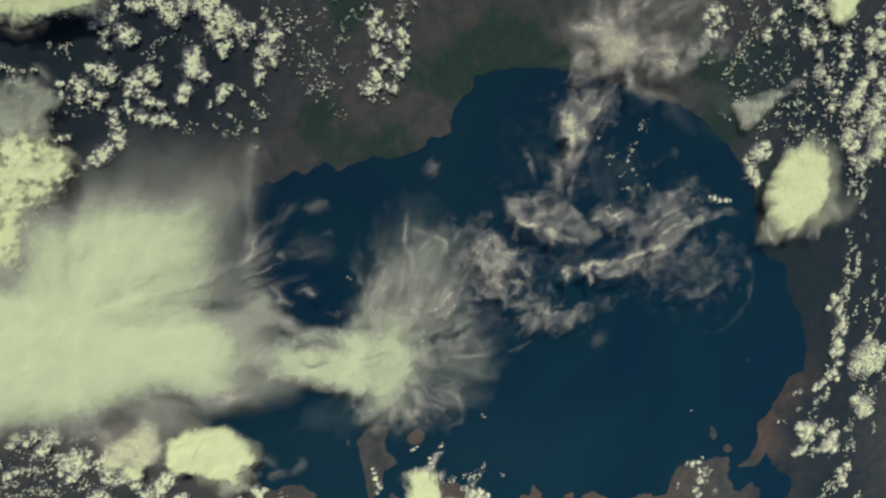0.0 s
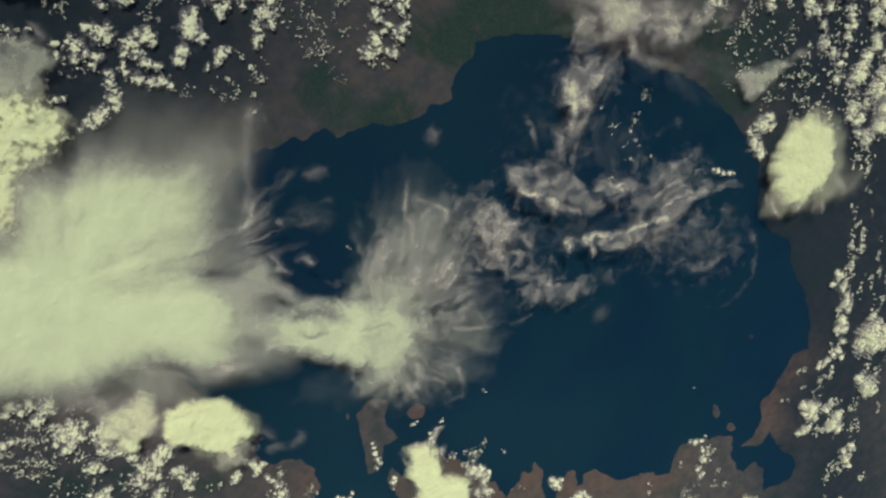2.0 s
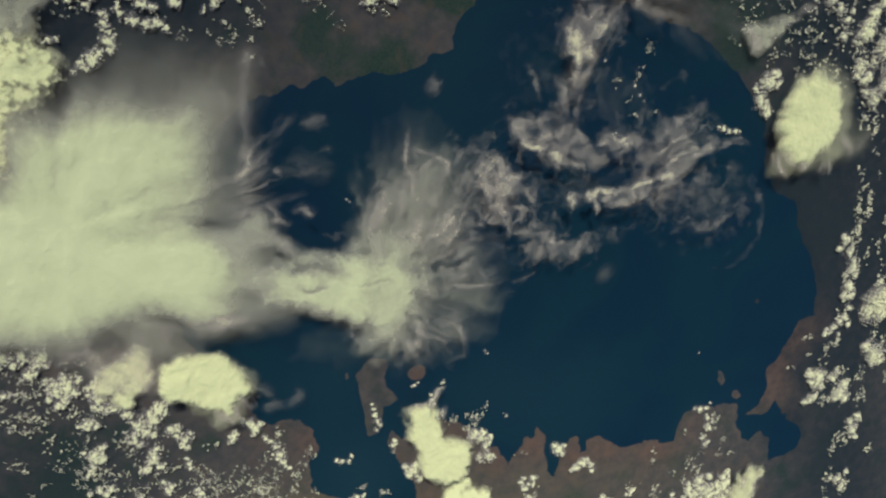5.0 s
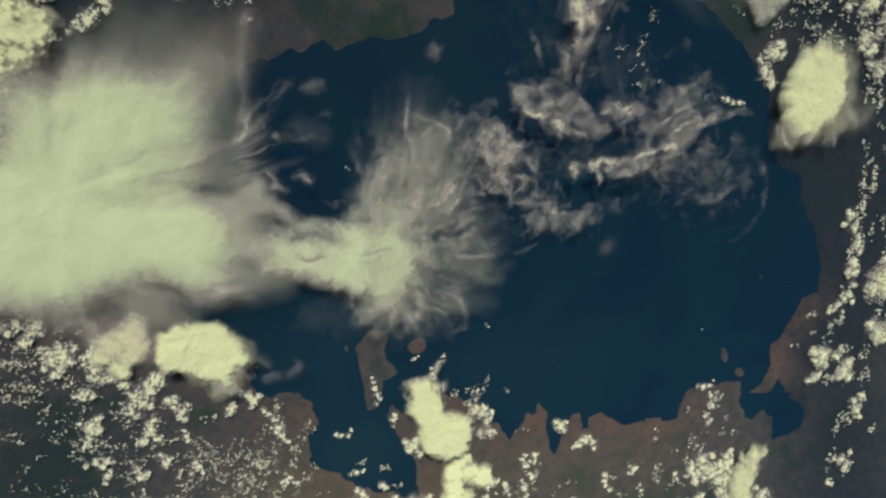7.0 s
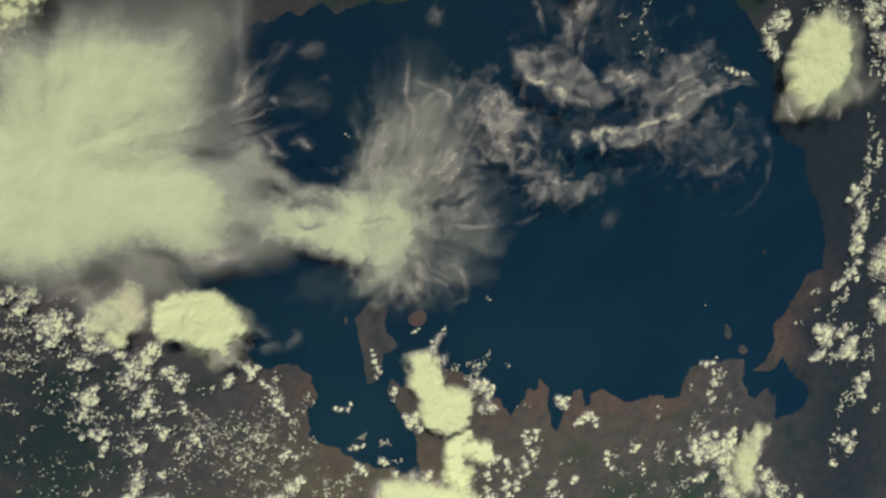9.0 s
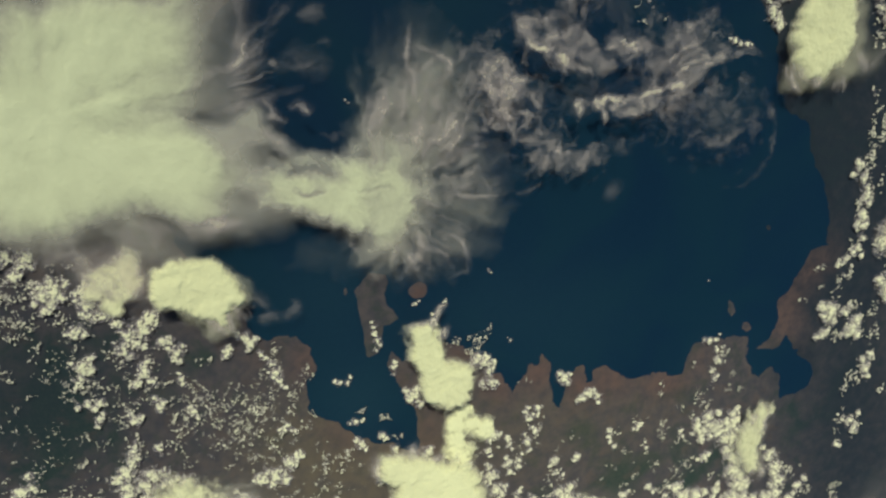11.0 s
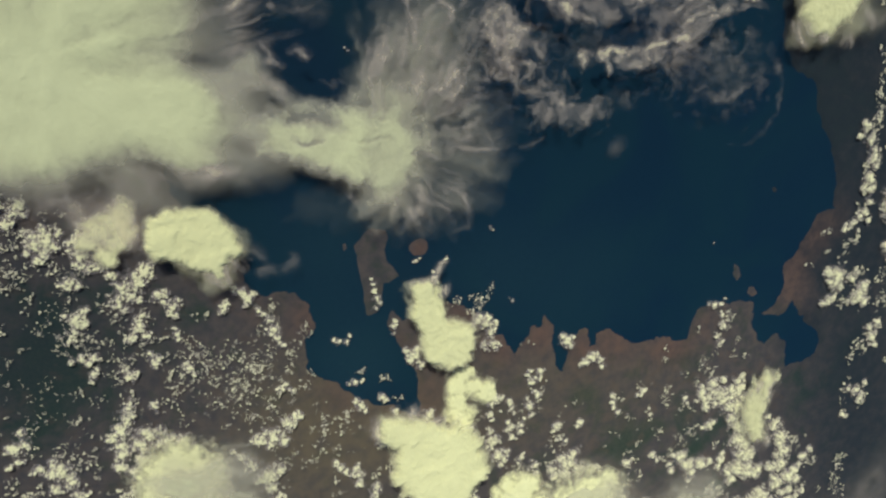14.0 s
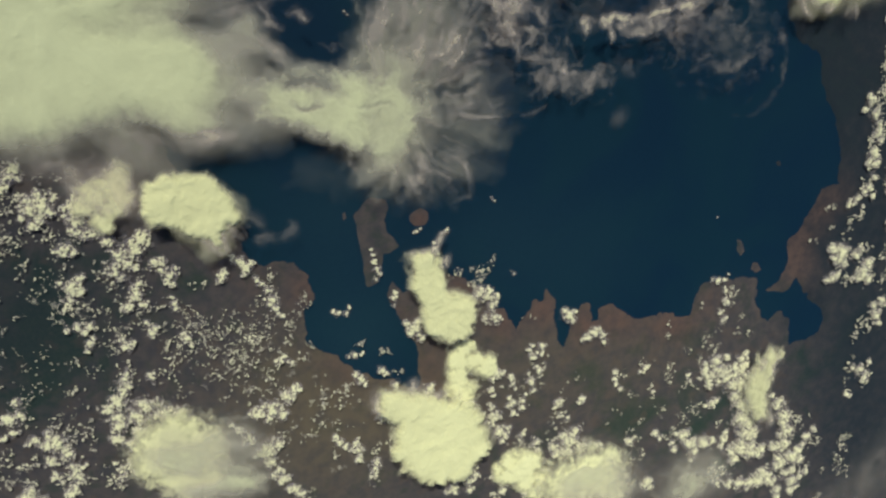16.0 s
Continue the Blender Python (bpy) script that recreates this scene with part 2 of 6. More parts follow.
def inside_by(x, y, ring):
    """How many kilometres a place lies inside a closed shore (outside: minus)."""
    ring = np.array(ring, float)
    near, within = np.full(x.shape, 1e9), np.zeros(x.shape, bool)
    for (ax, ay), (bx, by) in zip(ring, np.roll(ring, -1, 0)):
        ux, uy = bx - ax, by - ay
        k = np.clip(((x - ax) * ux + (y - ay) * uy) / (ux * ux + uy * uy), 0, 1)
        near = np.minimum(near, (x - ax - k * ux) ** 2 + (y - ay - k * uy) ** 2)
        if uy:
            within ^= ((ay > y) != (by > y)) & (x < ux * (y - ay) / uy + ax)
    return np.where(within, 1, -1) * np.sqrt(near)


def spread(low, high, cell, far):
    """Even steps over the part that is seen, ever wider ones out to the horizon."""
    out = np.geomspace(cell, far, 26)
    return np.concatenate([low - out[::-1], np.arange(low, high, cell), high + out])


gx, gy = np.meshgrid(spread(-85, 480, 0.8, 2300), spread(-480, 5, 0.8, 2300))
wx = gx + 2.2 * fractal(gx / 9, gy / 9, 11, 6, 0.62)
wy = gy + 2.2 * fractal(gx / 9, gy / 9, 31, 6, 0.62)
land = -inside_by(wx, wy, NORTH_SHORE + EAST_SHORE + SOUTH_SHORE + WEST_SHORE)
for ring in ISLANDS:
    land = np.maximum(land, inside_by(gx + 0.4 * (wx - gx), gy + 0.4 * (wy - gy), ring))
hills = 0.12 * fractal(gx / 14, gy / 14, 51, 6) + 0.05 * fractal(gx / 3, gy / 3, 57, 4)
height = np.where(land > 0, 0.02 + 0.1 * np.minimum(land, 2.5) + np.minimum(land / 3, 1) * np.maximum(hills + 0.1, 0), np.maximum(land, -6) * 0.08)
red = np.zeros(gx.shape)
for x, y, r, strength in RED_EARTH:
    red = np.maximum(red, strength * np.exp(-((gx - x) ** 2 + (gy - y) ** 2) / (r * r)))
red *= smooth(26, 4, land)
green = np.zeros(gx.shape)
for x, y, r, strength in GREEN_COUNTRY:
    green += strength * np.exp(-((gx - x) ** 2 + (gy - y) ** 2) / (r * r))
hazy_dark = np.zeros(gx.shape)
for x, y, r, strength in HAZY_DARK_COUNTRY:
    hazy_dark += strength * np.exp(-((gx - x) ** 2 + (gy - y) ** 2) / (r * r))
pale = np.zeros(gx.shape)
for x, y, r, strength in PALE_COUNTRY:
    pale += strength * np.exp(-((gx - x) ** 2 + (gy - y) ** 2) / (r * r))
ground = new("ground", sheet_mesh("ground", [np.stack([gx, gy, height], -1)], np.ones(gx.shape),
                                  np.ones((gx.shape[0] - 1, gx.shape[1] - 1), bool), (("red", red), ("green", green), ("hazy_dark", np.clip(hazy_dark, 0, 1)), ("pale", np.clip(pale, 0, 1)))))
ground.data.materials.append(LAND)
tagged(ground, "brown and dark green savanna land round a large lake", "land", kind="structure")
px, py = np.meshgrid(np.linspace(-90, 485, 116), np.linspace(-485, 10, 100))
silt_haze = np.zeros(px.shape)
for x, y, r, strength in SILT_AND_HAZE:
    silt_haze += strength * np.exp(-((px - x) ** 2 + (py - y) ** 2) / (r * r))
water = new("water", sheet_mesh("water", [np.stack([px, py, 0 * px], -1)], np.ones(px.shape), np.ones((99, 115), bool), (("silt_haze", np.clip(silt_haze, 0, 1)),)))
water.data.materials.append(WATER)
tagged(water, "deep blue open lake water with faint greener drifts", "lake", kind="structure")


# ---- clouds ----
def cloud(name, mesh, material, label, category, group="", kind=""):
    mesh.materials.append(material)
    return tagged(new(name, mesh), label, category, group, kind)


def heap_grid(puffs, base, rise, seed, cell, fray=0.85, soft=0.75, lumps=0.3, bit=0.95, warp=0.6, film=0.22, still=False):
    """A heaped cloud with a flat base: puffs (x, y, radius) swell together into knobbly domes with ragged rims."""
    p = np.array(puffs, float)
    r = p[:, 2]
    typical = float(np.median(r))
    lo, hi = (p[:, :2] - 1.5 * r[:, None]).min(0), (p[:, :2] + 1.5 * r[:, None]).max(0)
    x, y = np.meshgrid(np.arange(lo[0], hi[0] + cell, cell), np.arange(lo[1], hi[1] + cell, cell))
    s1, s2 = max(typical * 1.3, 1.2 * bit), bit
    u = x + warp * typical * fractal(x / s1, y / s1, seed, 4, 0.6)
    v = y + warp * typical * fractal(x / s1, y / s1, seed + 40, 4, 0.6)
    near, weight, size = np.full(x.shape, -9.0), 0.0, 0.0
    for cx, cy, cr in p:
        s = 1.22 - np.hypot(u - cx, v - cy) / cr
        near = np.maximum(near, s)
        w = np.exp(5 * np.clip(s, -3, 1))
        weight, size = weight + w, size + w * cr
    size = size / weight
    if still:
        near = np.log(weight) / 5 - 0.02
    if still:  # a spread storm top, gently rolling
        heads = 0.5 + 0.4 * fractal(x / (2.2 * bit), y / (2.2 * bit), seed + 120, 5, 0.5)
        e = near + fray * fractal(x / s2, y / s2, seed + 80, 6, 0.62)
    else:
        heads = billow(x / (0.95 * bit), y / (0.95 * bit), seed + 120, 2 if typical > 3.6 else 3)
        e = near + fray * (0.95 * fractal(x / s2, y / s2, seed + 80, 5, 0.72) + 0.9 * (heads - 0.42)) - 0.1
    e = np.where(near > -0.45, e, -1)
    full = np.clip(np.where(e > 0, near if still else 0.6 * e + 0.4 * near, 0), 0, 1)
    top = base + rise * size * np.sqrt(full * (2 - full)) * (1 - lumps + 1.6 * lumps * heads)
    mist = film * smooth(-0.15, 0.6, near + 0.45 * fractal(x / (2 * bit), y / (2 * bit), seed + 160, 5, 0.65))
    density = np.maximum(smooth(0.0, soft, e), mist)
    some = (density[:-1, :-1] + density[1:, :-1] + density[:-1, 1:] + density[1:, 1:]) > 0
    return [np.stack([x, y, top], -1), np.stack([x, y, np.full(x.shape, base - 0.03)], -1)], density, some


def split(keep):
    """Numbers the connected patches of filled grid cells, the largest first."""
    label = np.where(keep, np.arange(1, keep.size + 1).reshape(keep.shape), 0)
    while True:
        wide = np.pad(label, 1)
        best = np.maximum.reduce([wide[1 + i:wide.shape[0] - 1 + i, 1 + j:wide.shape[1] - 1 + j] for i in (-1, 0, 1) for j in (-1, 0, 1)])
        best = np.where(keep, best, 0)
        best = np.where(keep, best.ravel()[np.maximum(best - 1, 0)], 0)
        if (best == label).all():
            break
        label = best
    names, sizes = np.unique(label[keep], return_counts=True)
    return [label == n for n, size in sorted(zip(names, sizes), key=lambda k: -k[1]) if size >= 6]


def turrets(puffs, layers, patch):
    """Shares a patch out among its neighbouring puffs, about three to a turret."""
    p = np.array(puffs, float)
    count = max(1, len(p) // 3)
    picked = [0]
    while len(picked) < count:
        gap = np.min([np.hypot(*(p[:, :2] - p[k, :2]).T) for k in picked], 0)
        picked.append(int(np.argmax(gap)))
    x, y = layers[0][:-1, :-1, 0], layers[0][:-1, :-1, 1]
    wave = 0.8 * fractal(x / 2.5, y / 2.5, 77, 3)
    near = np.argmin([np.hypot(x + wave - p[k, 0], y - wave - p[k, 1]) / p[k, 2] ** 0.5 for k in picked], 0)
    return [patch & (near == k) for k in range(count) if (patch & (near == k)).sum() > 12]


def heap(label, puffs, base=1.5, rise=0.9, seed=1, cell=0.42, **shape):
    """One cumulus cloud, built of its turrets; shreds torn off its rim are parts of it too."""
    layers, density, some = heap_grid(puffs, base, rise, seed, cell if shape.get("still") else min(cell, 0.26), **shape)
    whole = tagged(new("cumulus_cloud"), label, "cloud", "heaped cumulus clouds")
    x, y = np.mean([(p[0], p[1]) for p in puffs], 0)
    whole.location = (x, y, base)
    for k, patch in enumerate(split(some)):
        pieces = [patch] if k or shape.get("still") or len(puffs) < 6 else turrets(puffs, layers, patch)
        for piece in pieces:
            name = "cloud_shred" if k else "storm_top" if shape.get("still") else "turret"
            part = new(name, sheet_mesh(name, [layer - (x, y, base) for layer in layers], density, piece))
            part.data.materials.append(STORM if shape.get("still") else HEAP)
            part.parent = whole
    return whole


def veil(name, label, strokes, z, thick, seed, cell=0.55, grain=6.0, contrast=0.6, warp=2.0, gain=1.06, band=0.5, strand=2.5, category="cloud"):
    """High ice cloud: each stroke (strength, width, strands, points) is a soft band split into drawn-out strands.
    The dense bands make its core, the faint ones the feathers round it."""
    limit = 0.72 * max(s[0] for s in strokes)
    strong = [s for s in strokes if s[0] >= limit]
    faint = [s for s in strokes if s[0] < limit]
    if not strong or not faint:
        veil_part(tagged(new(name), label, category), name.replace("cloud", "sheet"), strokes, z, thick, seed, cell, grain, contrast, warp, gain, band, strand)
        return
    whole = tagged(new(name), label, category)
    veil_part(whole, "core", strong, z, thick, seed, cell, grain, contrast, warp, gain, band, strand)
    veil_part(whole, "fringe", faint, z + thick + 1.2, 0.5 * thick, seed + 3, cell, grain, contrast, warp, gain, band, strand)


def veil_part(whole, name, strokes, z, thick, seed, cell, grain, contrast, warp, gain, band, strand):
    rng = np.random.default_rng(seed)
    spots = [(px, py, s[1]) for s in strokes for px, py in s[3]]
    p = np.array(spots)
    lo, hi = (p[:, :2] - 3.2 * p[:, 2:]).min(0), (p[:, :2] + 3.2 * p[:, 2:]).max(0)
    x, y = np.meshgrid(np.arange(lo[0], hi[0], cell), np.arange(lo[1], hi[1], cell))
    u = x + warp * fractal(x / (grain * 1.6), y / (grain * 1.6), seed, 5, 0.55)
    v = y + warp * fractal(x / (grain * 1.6), y / (grain * 1.6), seed + 9, 5, 0.55)
    u += 0.12 * warp * fractal(x / (0.4 * grain), y / (0.4 * grain), seed + 50, 4, 0.6)
    v += 0.12 * warp * fractal(x / (0.4 * grain), y / (0.4 * grain), seed + 59, 4, 0.6)
    clear = np.ones(x.shape)

    def lay(strength, width, path):
        path = np.array(path, float)
        a, b = path.min(0) - 3.4 * width - 2 * warp, path.max(0) + 3.4 * width + 2 * warp
        i0, i1 = np.searchsorted(y[:, 0], (a[1], b[1]))
        j0, j1 = np.searchsorted(x[0], (a[0], b[0]))
        if i1 <= i0 or j1 <= j0:
            return
        uu, vv = u[i0:i1, j0:j1], v[i0:i1, j0:j1]
        best = np.full(uu.shape, 1e9)
        legs = len(path) - 1
        for k in range(max(legs, 1)):
            (ax, ay), (bx, by) = path[k], path[min(k + 1, legs)]
            dx, dy = bx - ax, by - ay
            w = np.clip(((uu - ax) * dx + (vv - ay) * dy) / max(dx * dx + dy * dy, 1e-9), 0, 1)
            taper = 1.0 if legs < 1 else 1 - 0.55 * np.abs(2 * (k + w) / legs - 1) ** 3
            best = np.minimum(best, np.hypot(uu - ax - w * dx, vv - ay - w * dy) / (width * taper))
        clear[i0:i1, j0:j1] *= 1 - np.clip(strength, 0, 0.999) * np.exp(-1.2 * best ** 2 / (1 + 0.45 * best))

    def curve(path, wild):
        """A smooth, slightly wandering line through the points."""
        path = np.array(path, float)
        if len(path) < 2:
            return path
        ends = np.concatenate([2 * path[:1] - path[1:2], path, 2 * path[-1:] - path[-2:-1]])
        line = []
        for k in range(1, len(ends) - 2):
            for w in np.arange(0, 1, 0.25):
                p0, p1, p2, p3 = ends[k - 1:k + 3]
                line.append(0.5 * (2 * p1 + (p2 - p0) * w + (2 * p0 - 5 * p1 + 4 * p2 - p3) * w ** 2 + (3 * p1 - p0 - 3 * p2 + p3) * w ** 3))
        line = np.array(line + [path[-1]])
        sway = np.cumsum(rng.normal(0, wild, line.shape), 0) * 0.5
        return line + sway - sway.mean(0)

    for strength, width, strands, path in strokes:
        lay(strength * (band if strength < 0.85 else max(band, 0.7)), width, curve(path, 0.08 * width))
        for _ in range(int(strands * strand)):
            q = curve(path, 0.22 * width) + rng.normal(0, 0.6 * width, 2)
            first = rng.integers(0, max(1, len(q) // 3))
            last = len(q) - rng.integers(0, max(1, len(q) // 3))
            lay(strength * rng.uniform(0.08, 0.3), width * rng.uniform(0.07, 0.3), q[first:last])
    d = 1 - clear
    ridge = 1 - np.abs(1.2 * fractal(u / (1.3 * grain), v / (1.3 * grain), seed + 20, 5, 0.55))
    streak = 0.9 * (np.clip(ridge, 0, 1) ** 1.6 - 0.45) + 0.7 * fractal(u / grain, v / grain, seed + 25, 6, 0.6)
    d = np.clip(gain * d * (1 + contrast * streak * (1 - d)), 0, 0.9995)
    d = np.where(d < 0.008, 0, d)
    relief = thick * d * (0.7 + 0.3 * fractal(x / (2 * grain), y / (2 * grain), seed + 30, 5, 0.55))
    one = 1 - np.sqrt(1 - d)
    some = (d[:-1, :-1] + d[1:, :-1] + d[:-1, 1:] + d[1:, 1:]) > 0
    mesh = sheet_mesh(name, [np.stack([x, y, z + relief], -1), np.stack([x, y, z - 0.02 - 0.5 * relief], -1)], one, some)
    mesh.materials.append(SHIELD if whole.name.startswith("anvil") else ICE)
    new(name, mesh).parent = whole


class Vapour:
    """A cloud painted as layers of vapour that flow out from a middle, then turned into a core sheet and a fringe of filaments,
    both with a domed top and a sagging base."""

    def __init__(self, z, thick=1.5, seed=1, cell=0.45, ragged=1.0, grain=6.0, contrast=0.3, rumple=0.2, edge=0.7, middle=None, calm=26.0):
        self.z, self.thick, self.seed, self.cell, self.edge, self.middle, self.calm = z, thick, seed, cell, edge, middle, calm
        self.ragged, self.grain, self.contrast, self.rumple = ragged, grain, contrast, rumple
        self.bodies, self.lines, self.gaps = [], [], []
        self.rng = np.random.default_rng(seed)

    def body(self, depth, soft, ring):
        """A patch of vapour: optical depth, width of its rim, outline."""
        ring = np.array(ring, float)
        self.bodies.append((depth, soft, self.curve(np.concatenate([ring, ring[:1]]), 3 * len(ring) + 1, True)[:-1]))

    def wisp(self, depth, width, path):
        """A filament, drawn as a few finer threads along one line."""
        line = self.curve(path)
        self.lines.append((0.5 * depth, 1.4 * width, line))
        for _ in range(5):
            part = line + self.rng.normal(0, 0.5 * width, 2) + np.cumsum(self.rng.normal(0, 0.14 * width, line.shape), 0)
            i, j = self.rng.integers(0, 1 + len(part) // 4), len(part) - self.rng.integers(0, 1 + len(part) // 4)
            self.lines.append((depth * self.rng.uniform(0.1, 0.35), width * self.rng.uniform(0.25, 0.6), part[i:j]))

    def gap(self, keep, width, path):
        self.gaps.append((keep, width, self.curve(path)))

    def fan(self, depth, width, count, first, last):
        """Threads that flow between two guiding lines."""
        a, b = self.curve(first, 16), self.curve(last, 16)
        for _ in range(count):
            s = self.rng.uniform(-0.05, 1.05)
            line = (1 - s) * a + s * b + np.cumsum(self.rng.normal(0, 0.2 * width, a.shape), 0)
            i, j = self.rng.integers(0, 7), self.rng.integers(10, 17)
            self.lines.append((depth * self.rng.uniform(0.3, 1.2), width * self.rng.uniform(0.4, 1.6) ** 1.5, line[i:j]))

    def curve(self, path, count=0, closed=False):
        """A smooth line through the points."""
        path = np.array(path, float)
        first, last = (path[-2:-1], path[1:2]) if closed else (2 * path[:1] - path[1:2], 2 * path[-1:] - path[-2:-1])
        ends = np.concatenate([first, path, last])
        count = count or 5 * (len(path) - 1) + 1
        line = []
        for w in np.linspace(0, len(path) - 1.0001, count):
            k = int(w)
            w -= k
            p0, p1, p2, p3 = ends[k:k + 4]
            line.append(0.5 * (2 * p1 + (p2 - p0) * w + (2 * p0 - 5 * p1 + 4 * p2 - p3) * w ** 2 + (3 * p1 - p0 - 3 * p2 + p3) * w ** 3))
        return np.array(line)

    def near(self, u, v, width, line, x, y):
        """How strongly each place in a window round the line belongs to it, tapering towards its ends."""
        reach = 2.4 * width + 2.2 * self.ragged
        a, b = line.min(0) - reach, line.max(0) + reach
        rows = slice(*np.searchsorted(y[:, 0], (a[1], b[1])))
        cols = slice(*np.searchsorted(x[0], (a[0], b[0])))
        uu, vv = u[rows, cols], v[rows, cols]
        best, fade = np.full(uu.shape, 9.0), np.zeros(uu.shape)
        legs = len(line) - 1
        for k in range(legs):
            (ax, ay), (bx, by) = line[k], line[k + 1]
            dx, dy = bx - ax, by - ay
            w = np.clip(((uu - ax) * dx + (vv - ay) * dy) / max(dx * dx + dy * dy, 1e-9), 0, 1)
            end = np.abs(2 * (k + w) / legs - 1)
            far = np.hypot(uu - ax - w * dx, vv - ay - w * dy) / (width * (1 - 0.6 * end ** 2.5))
            fade = np.where(far < best, 1 - 0.7 * end ** 3, fade)
            best = np.minimum(best, far)
        return rows, cols, fade * np.exp(-1.4 * best ** 2 / (1 + 0.35 * best))

    def build(self, name, label):
        dense = ICE if name.startswith("cirrus") else STORM if name.startswith("storm") else SHIELD
        spots = np.concatenate([ring for _, soft, ring in self.bodies] + [line for _, _, line in self.lines])
        pad = 2 * self.ragged + 1.5 * max(soft for _, soft, _ in self.bodies) + 2
        lo, hi = spots.min(0) - pad, spots.max(0) + pad
        x, y = np.meshgrid(np.arange(lo[0], hi[0], self.cell), np.arange(lo[1], hi[1], self.cell))
        g = self.grain
        u = x + self.ragged * (1.3 * fractal(x / (2 * g), y / (2 * g), self.seed, 5, 0.5) + 0.35 * fractal(x / (0.3 * g), y / (0.3 * g), self.seed + 50, 3, 0.6))
        v = y + self.ragged * (1.3 * fractal(x / (2 * g), y / (2 * g), self.seed + 9, 5, 0.5) + 0.35 * fractal(x / (0.3 * g), y / (0.3 * g), self.seed + 59, 3, 0.6))
        if self.middle:  # streaks drawn out from the middle
            dx, dy = u - self.middle[0], v - self.middle[1]
            r = np.hypot(dx, dy) + 2.0
            far = 25.0
            k = far / g * (r / far) ** 0.3 / r
            flow = fractal(dx * k, dy * k, self.seed + 25, 5, 0.5) * smooth(0.2 * self.calm, self.calm, r)
        else:
            flow = fractal(u / g, v / g, self.seed + 25, 6, 0.6)
        patchy = fractal(u / (1.6 * g), v / (1.6 * g), self.seed + 70, 5, 0.55)
        core, fringe, kept = np.zeros(x.shape), np.zeros(x.shape), np.ones(x.shape)
        for depth, soft, ring in self.bodies:
            share = inside_by(u, v, ring) / soft + self.edge * (flow + 0.5 * patchy)
            core += depth * smooth(-1.3, 1.6, share) ** 1.5
        for depth, width, line in self.lines:
            rows, cols, share = self.near(u, v, width, line, x, y)
            fringe[rows, cols] += depth * share
        fringe *= np.clip(0.8 + 0.9 * patchy, 0.15, 2)
        for keep, width, line in self.gaps:
            rows, cols, share = self.near(u, v, width, line, x, y)
            kept[rows, cols] *= 1 - (1 - keep) * share
        grainy = np.exp(self.contrast * (1.4 * flow + 0.8 * patchy))
        whole = tagged(new(name), label, "cloud")
        rough = self.rumple * (0.12 * flow + patchy)
        for part, depth, lift, high, material in (("core", core, 0.0, self.thick, dense), ("fringe", fringe, 0.35 * self.thick + 0.4, 0.3, ICE)):
            depth = depth * kept * grainy
            d = 1 - np.exp(-depth)
            d = np.where(d < 0.006, 0, np.minimum(d, 0.9995))
            relief = high * (1 - np.exp(-0.5 * depth)) + rough * d * min(high, 1)
            some = (d[:-1, :-1] + d[1:, :-1] + d[:-1, 1:] + d[1:, 1:]) > 0
            z = self.z + lift
            layers = [np.stack([x, y, z + relief], -1), np.stack([x, y, z - 0.05 - 0.3 * np.abs(relief)], -1)]
            for k, piece in enumerate(p for p in split(some) if p.sum() > 30):
                mesh = sheet_mesh("wisp" if k else part, layers, 1 - np.sqrt(1 - d), piece)
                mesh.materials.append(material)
                new("wisp" if k else part, mesh).parent = whole
        return whole


# High ice clouds and storm tops, the largest first.
c = Vapour(11.0, edge=0.3, thick=2.2, seed=100, ragged=1.6, grain=9, contrast=0.12, rumple=0.35, middle=(-33.1, -141.0))
c.body(0.201, 11.14, [(-31.9, -92.6), (-17, -79.5), (2.7, -72), (22.5, -72.7), (34.4, -80.3), (39.5, -95.3), (38.8, -113.6), (32.6, -124.1), (16.3,
    -133.6), (-6.7, -143.9), (-48.3, -139.3), (-48.3, -118.5)])
c.body(0.614, 16.07, [(-40.6, -104.7), (-23.4, -94.5), (-5, -88.5), (13.4, -89.4), (26.5, -100.5), (27.2, -115.8), (16.7, -127.4), (2.2, -135.4),
    (-17.4, -142.7), (-50.8, -139), (-50.4, -115.4)])
c.body(3.461, 13.25, [(-83.4, -115.4), (-48.5, -119.9), (-37.3, -107.8), (-21.6, -102.5), (-3.2, -99.4), (12.5, -104.1), (17.4, -115), (12.5, -127),
    (-0.5, -135.1), (-9.4, -143.6), (-18.5, -155.3), (-88.1, -146.6)])
c.body(3.699, 8.93, [(-86.4, -135), (-40.1, -134.1), (-13.2, -140.8), (5.9, -142.9), (19.8, -148.5), (27.4, -158.5), (26.2, -169.4), (18.3, -176.9),
    (3.5, -179), (-10.9, -181.1), (-28, -184.4), (-44.3, -185.2), (-57.2, -183.1), (-93.5, -182.7)])
c.body(0.778, 8.13, [(24.2, -147.4), (37.6, -146.4), (47.8, -156.8), (44.4, -170.1), (38, -176.2), (28.6, -181.9), (16.6, -181.8), (17.8, -159.8)])
c.body(1.229, 8.59, [(-16.2, -128.9), (4.2, -126.2), (19.7, -124.5), (22, -134.2), (18.4, -148.4), (-7.1, -150.3), (-20.1, -142.4)])
c.body(0.455, 7.28, [(-85.5, -177.7), (-45.3, -182.5), (-3.8, -180.5), (16.8, -178.4), (44.2, -177.1), (53.4, -187.3), (37.5, -190.3), (16.2, -189.6),
    (-4.6, -192.5), (-30.2, -193.4), (-86.9, -187.1)])
c.body(0.353, 5.59, [(-16.9, -185.3), (-1.2, -184.3), (15.9, -194), (12.4, -202.4), (-10.9, -198.4)])
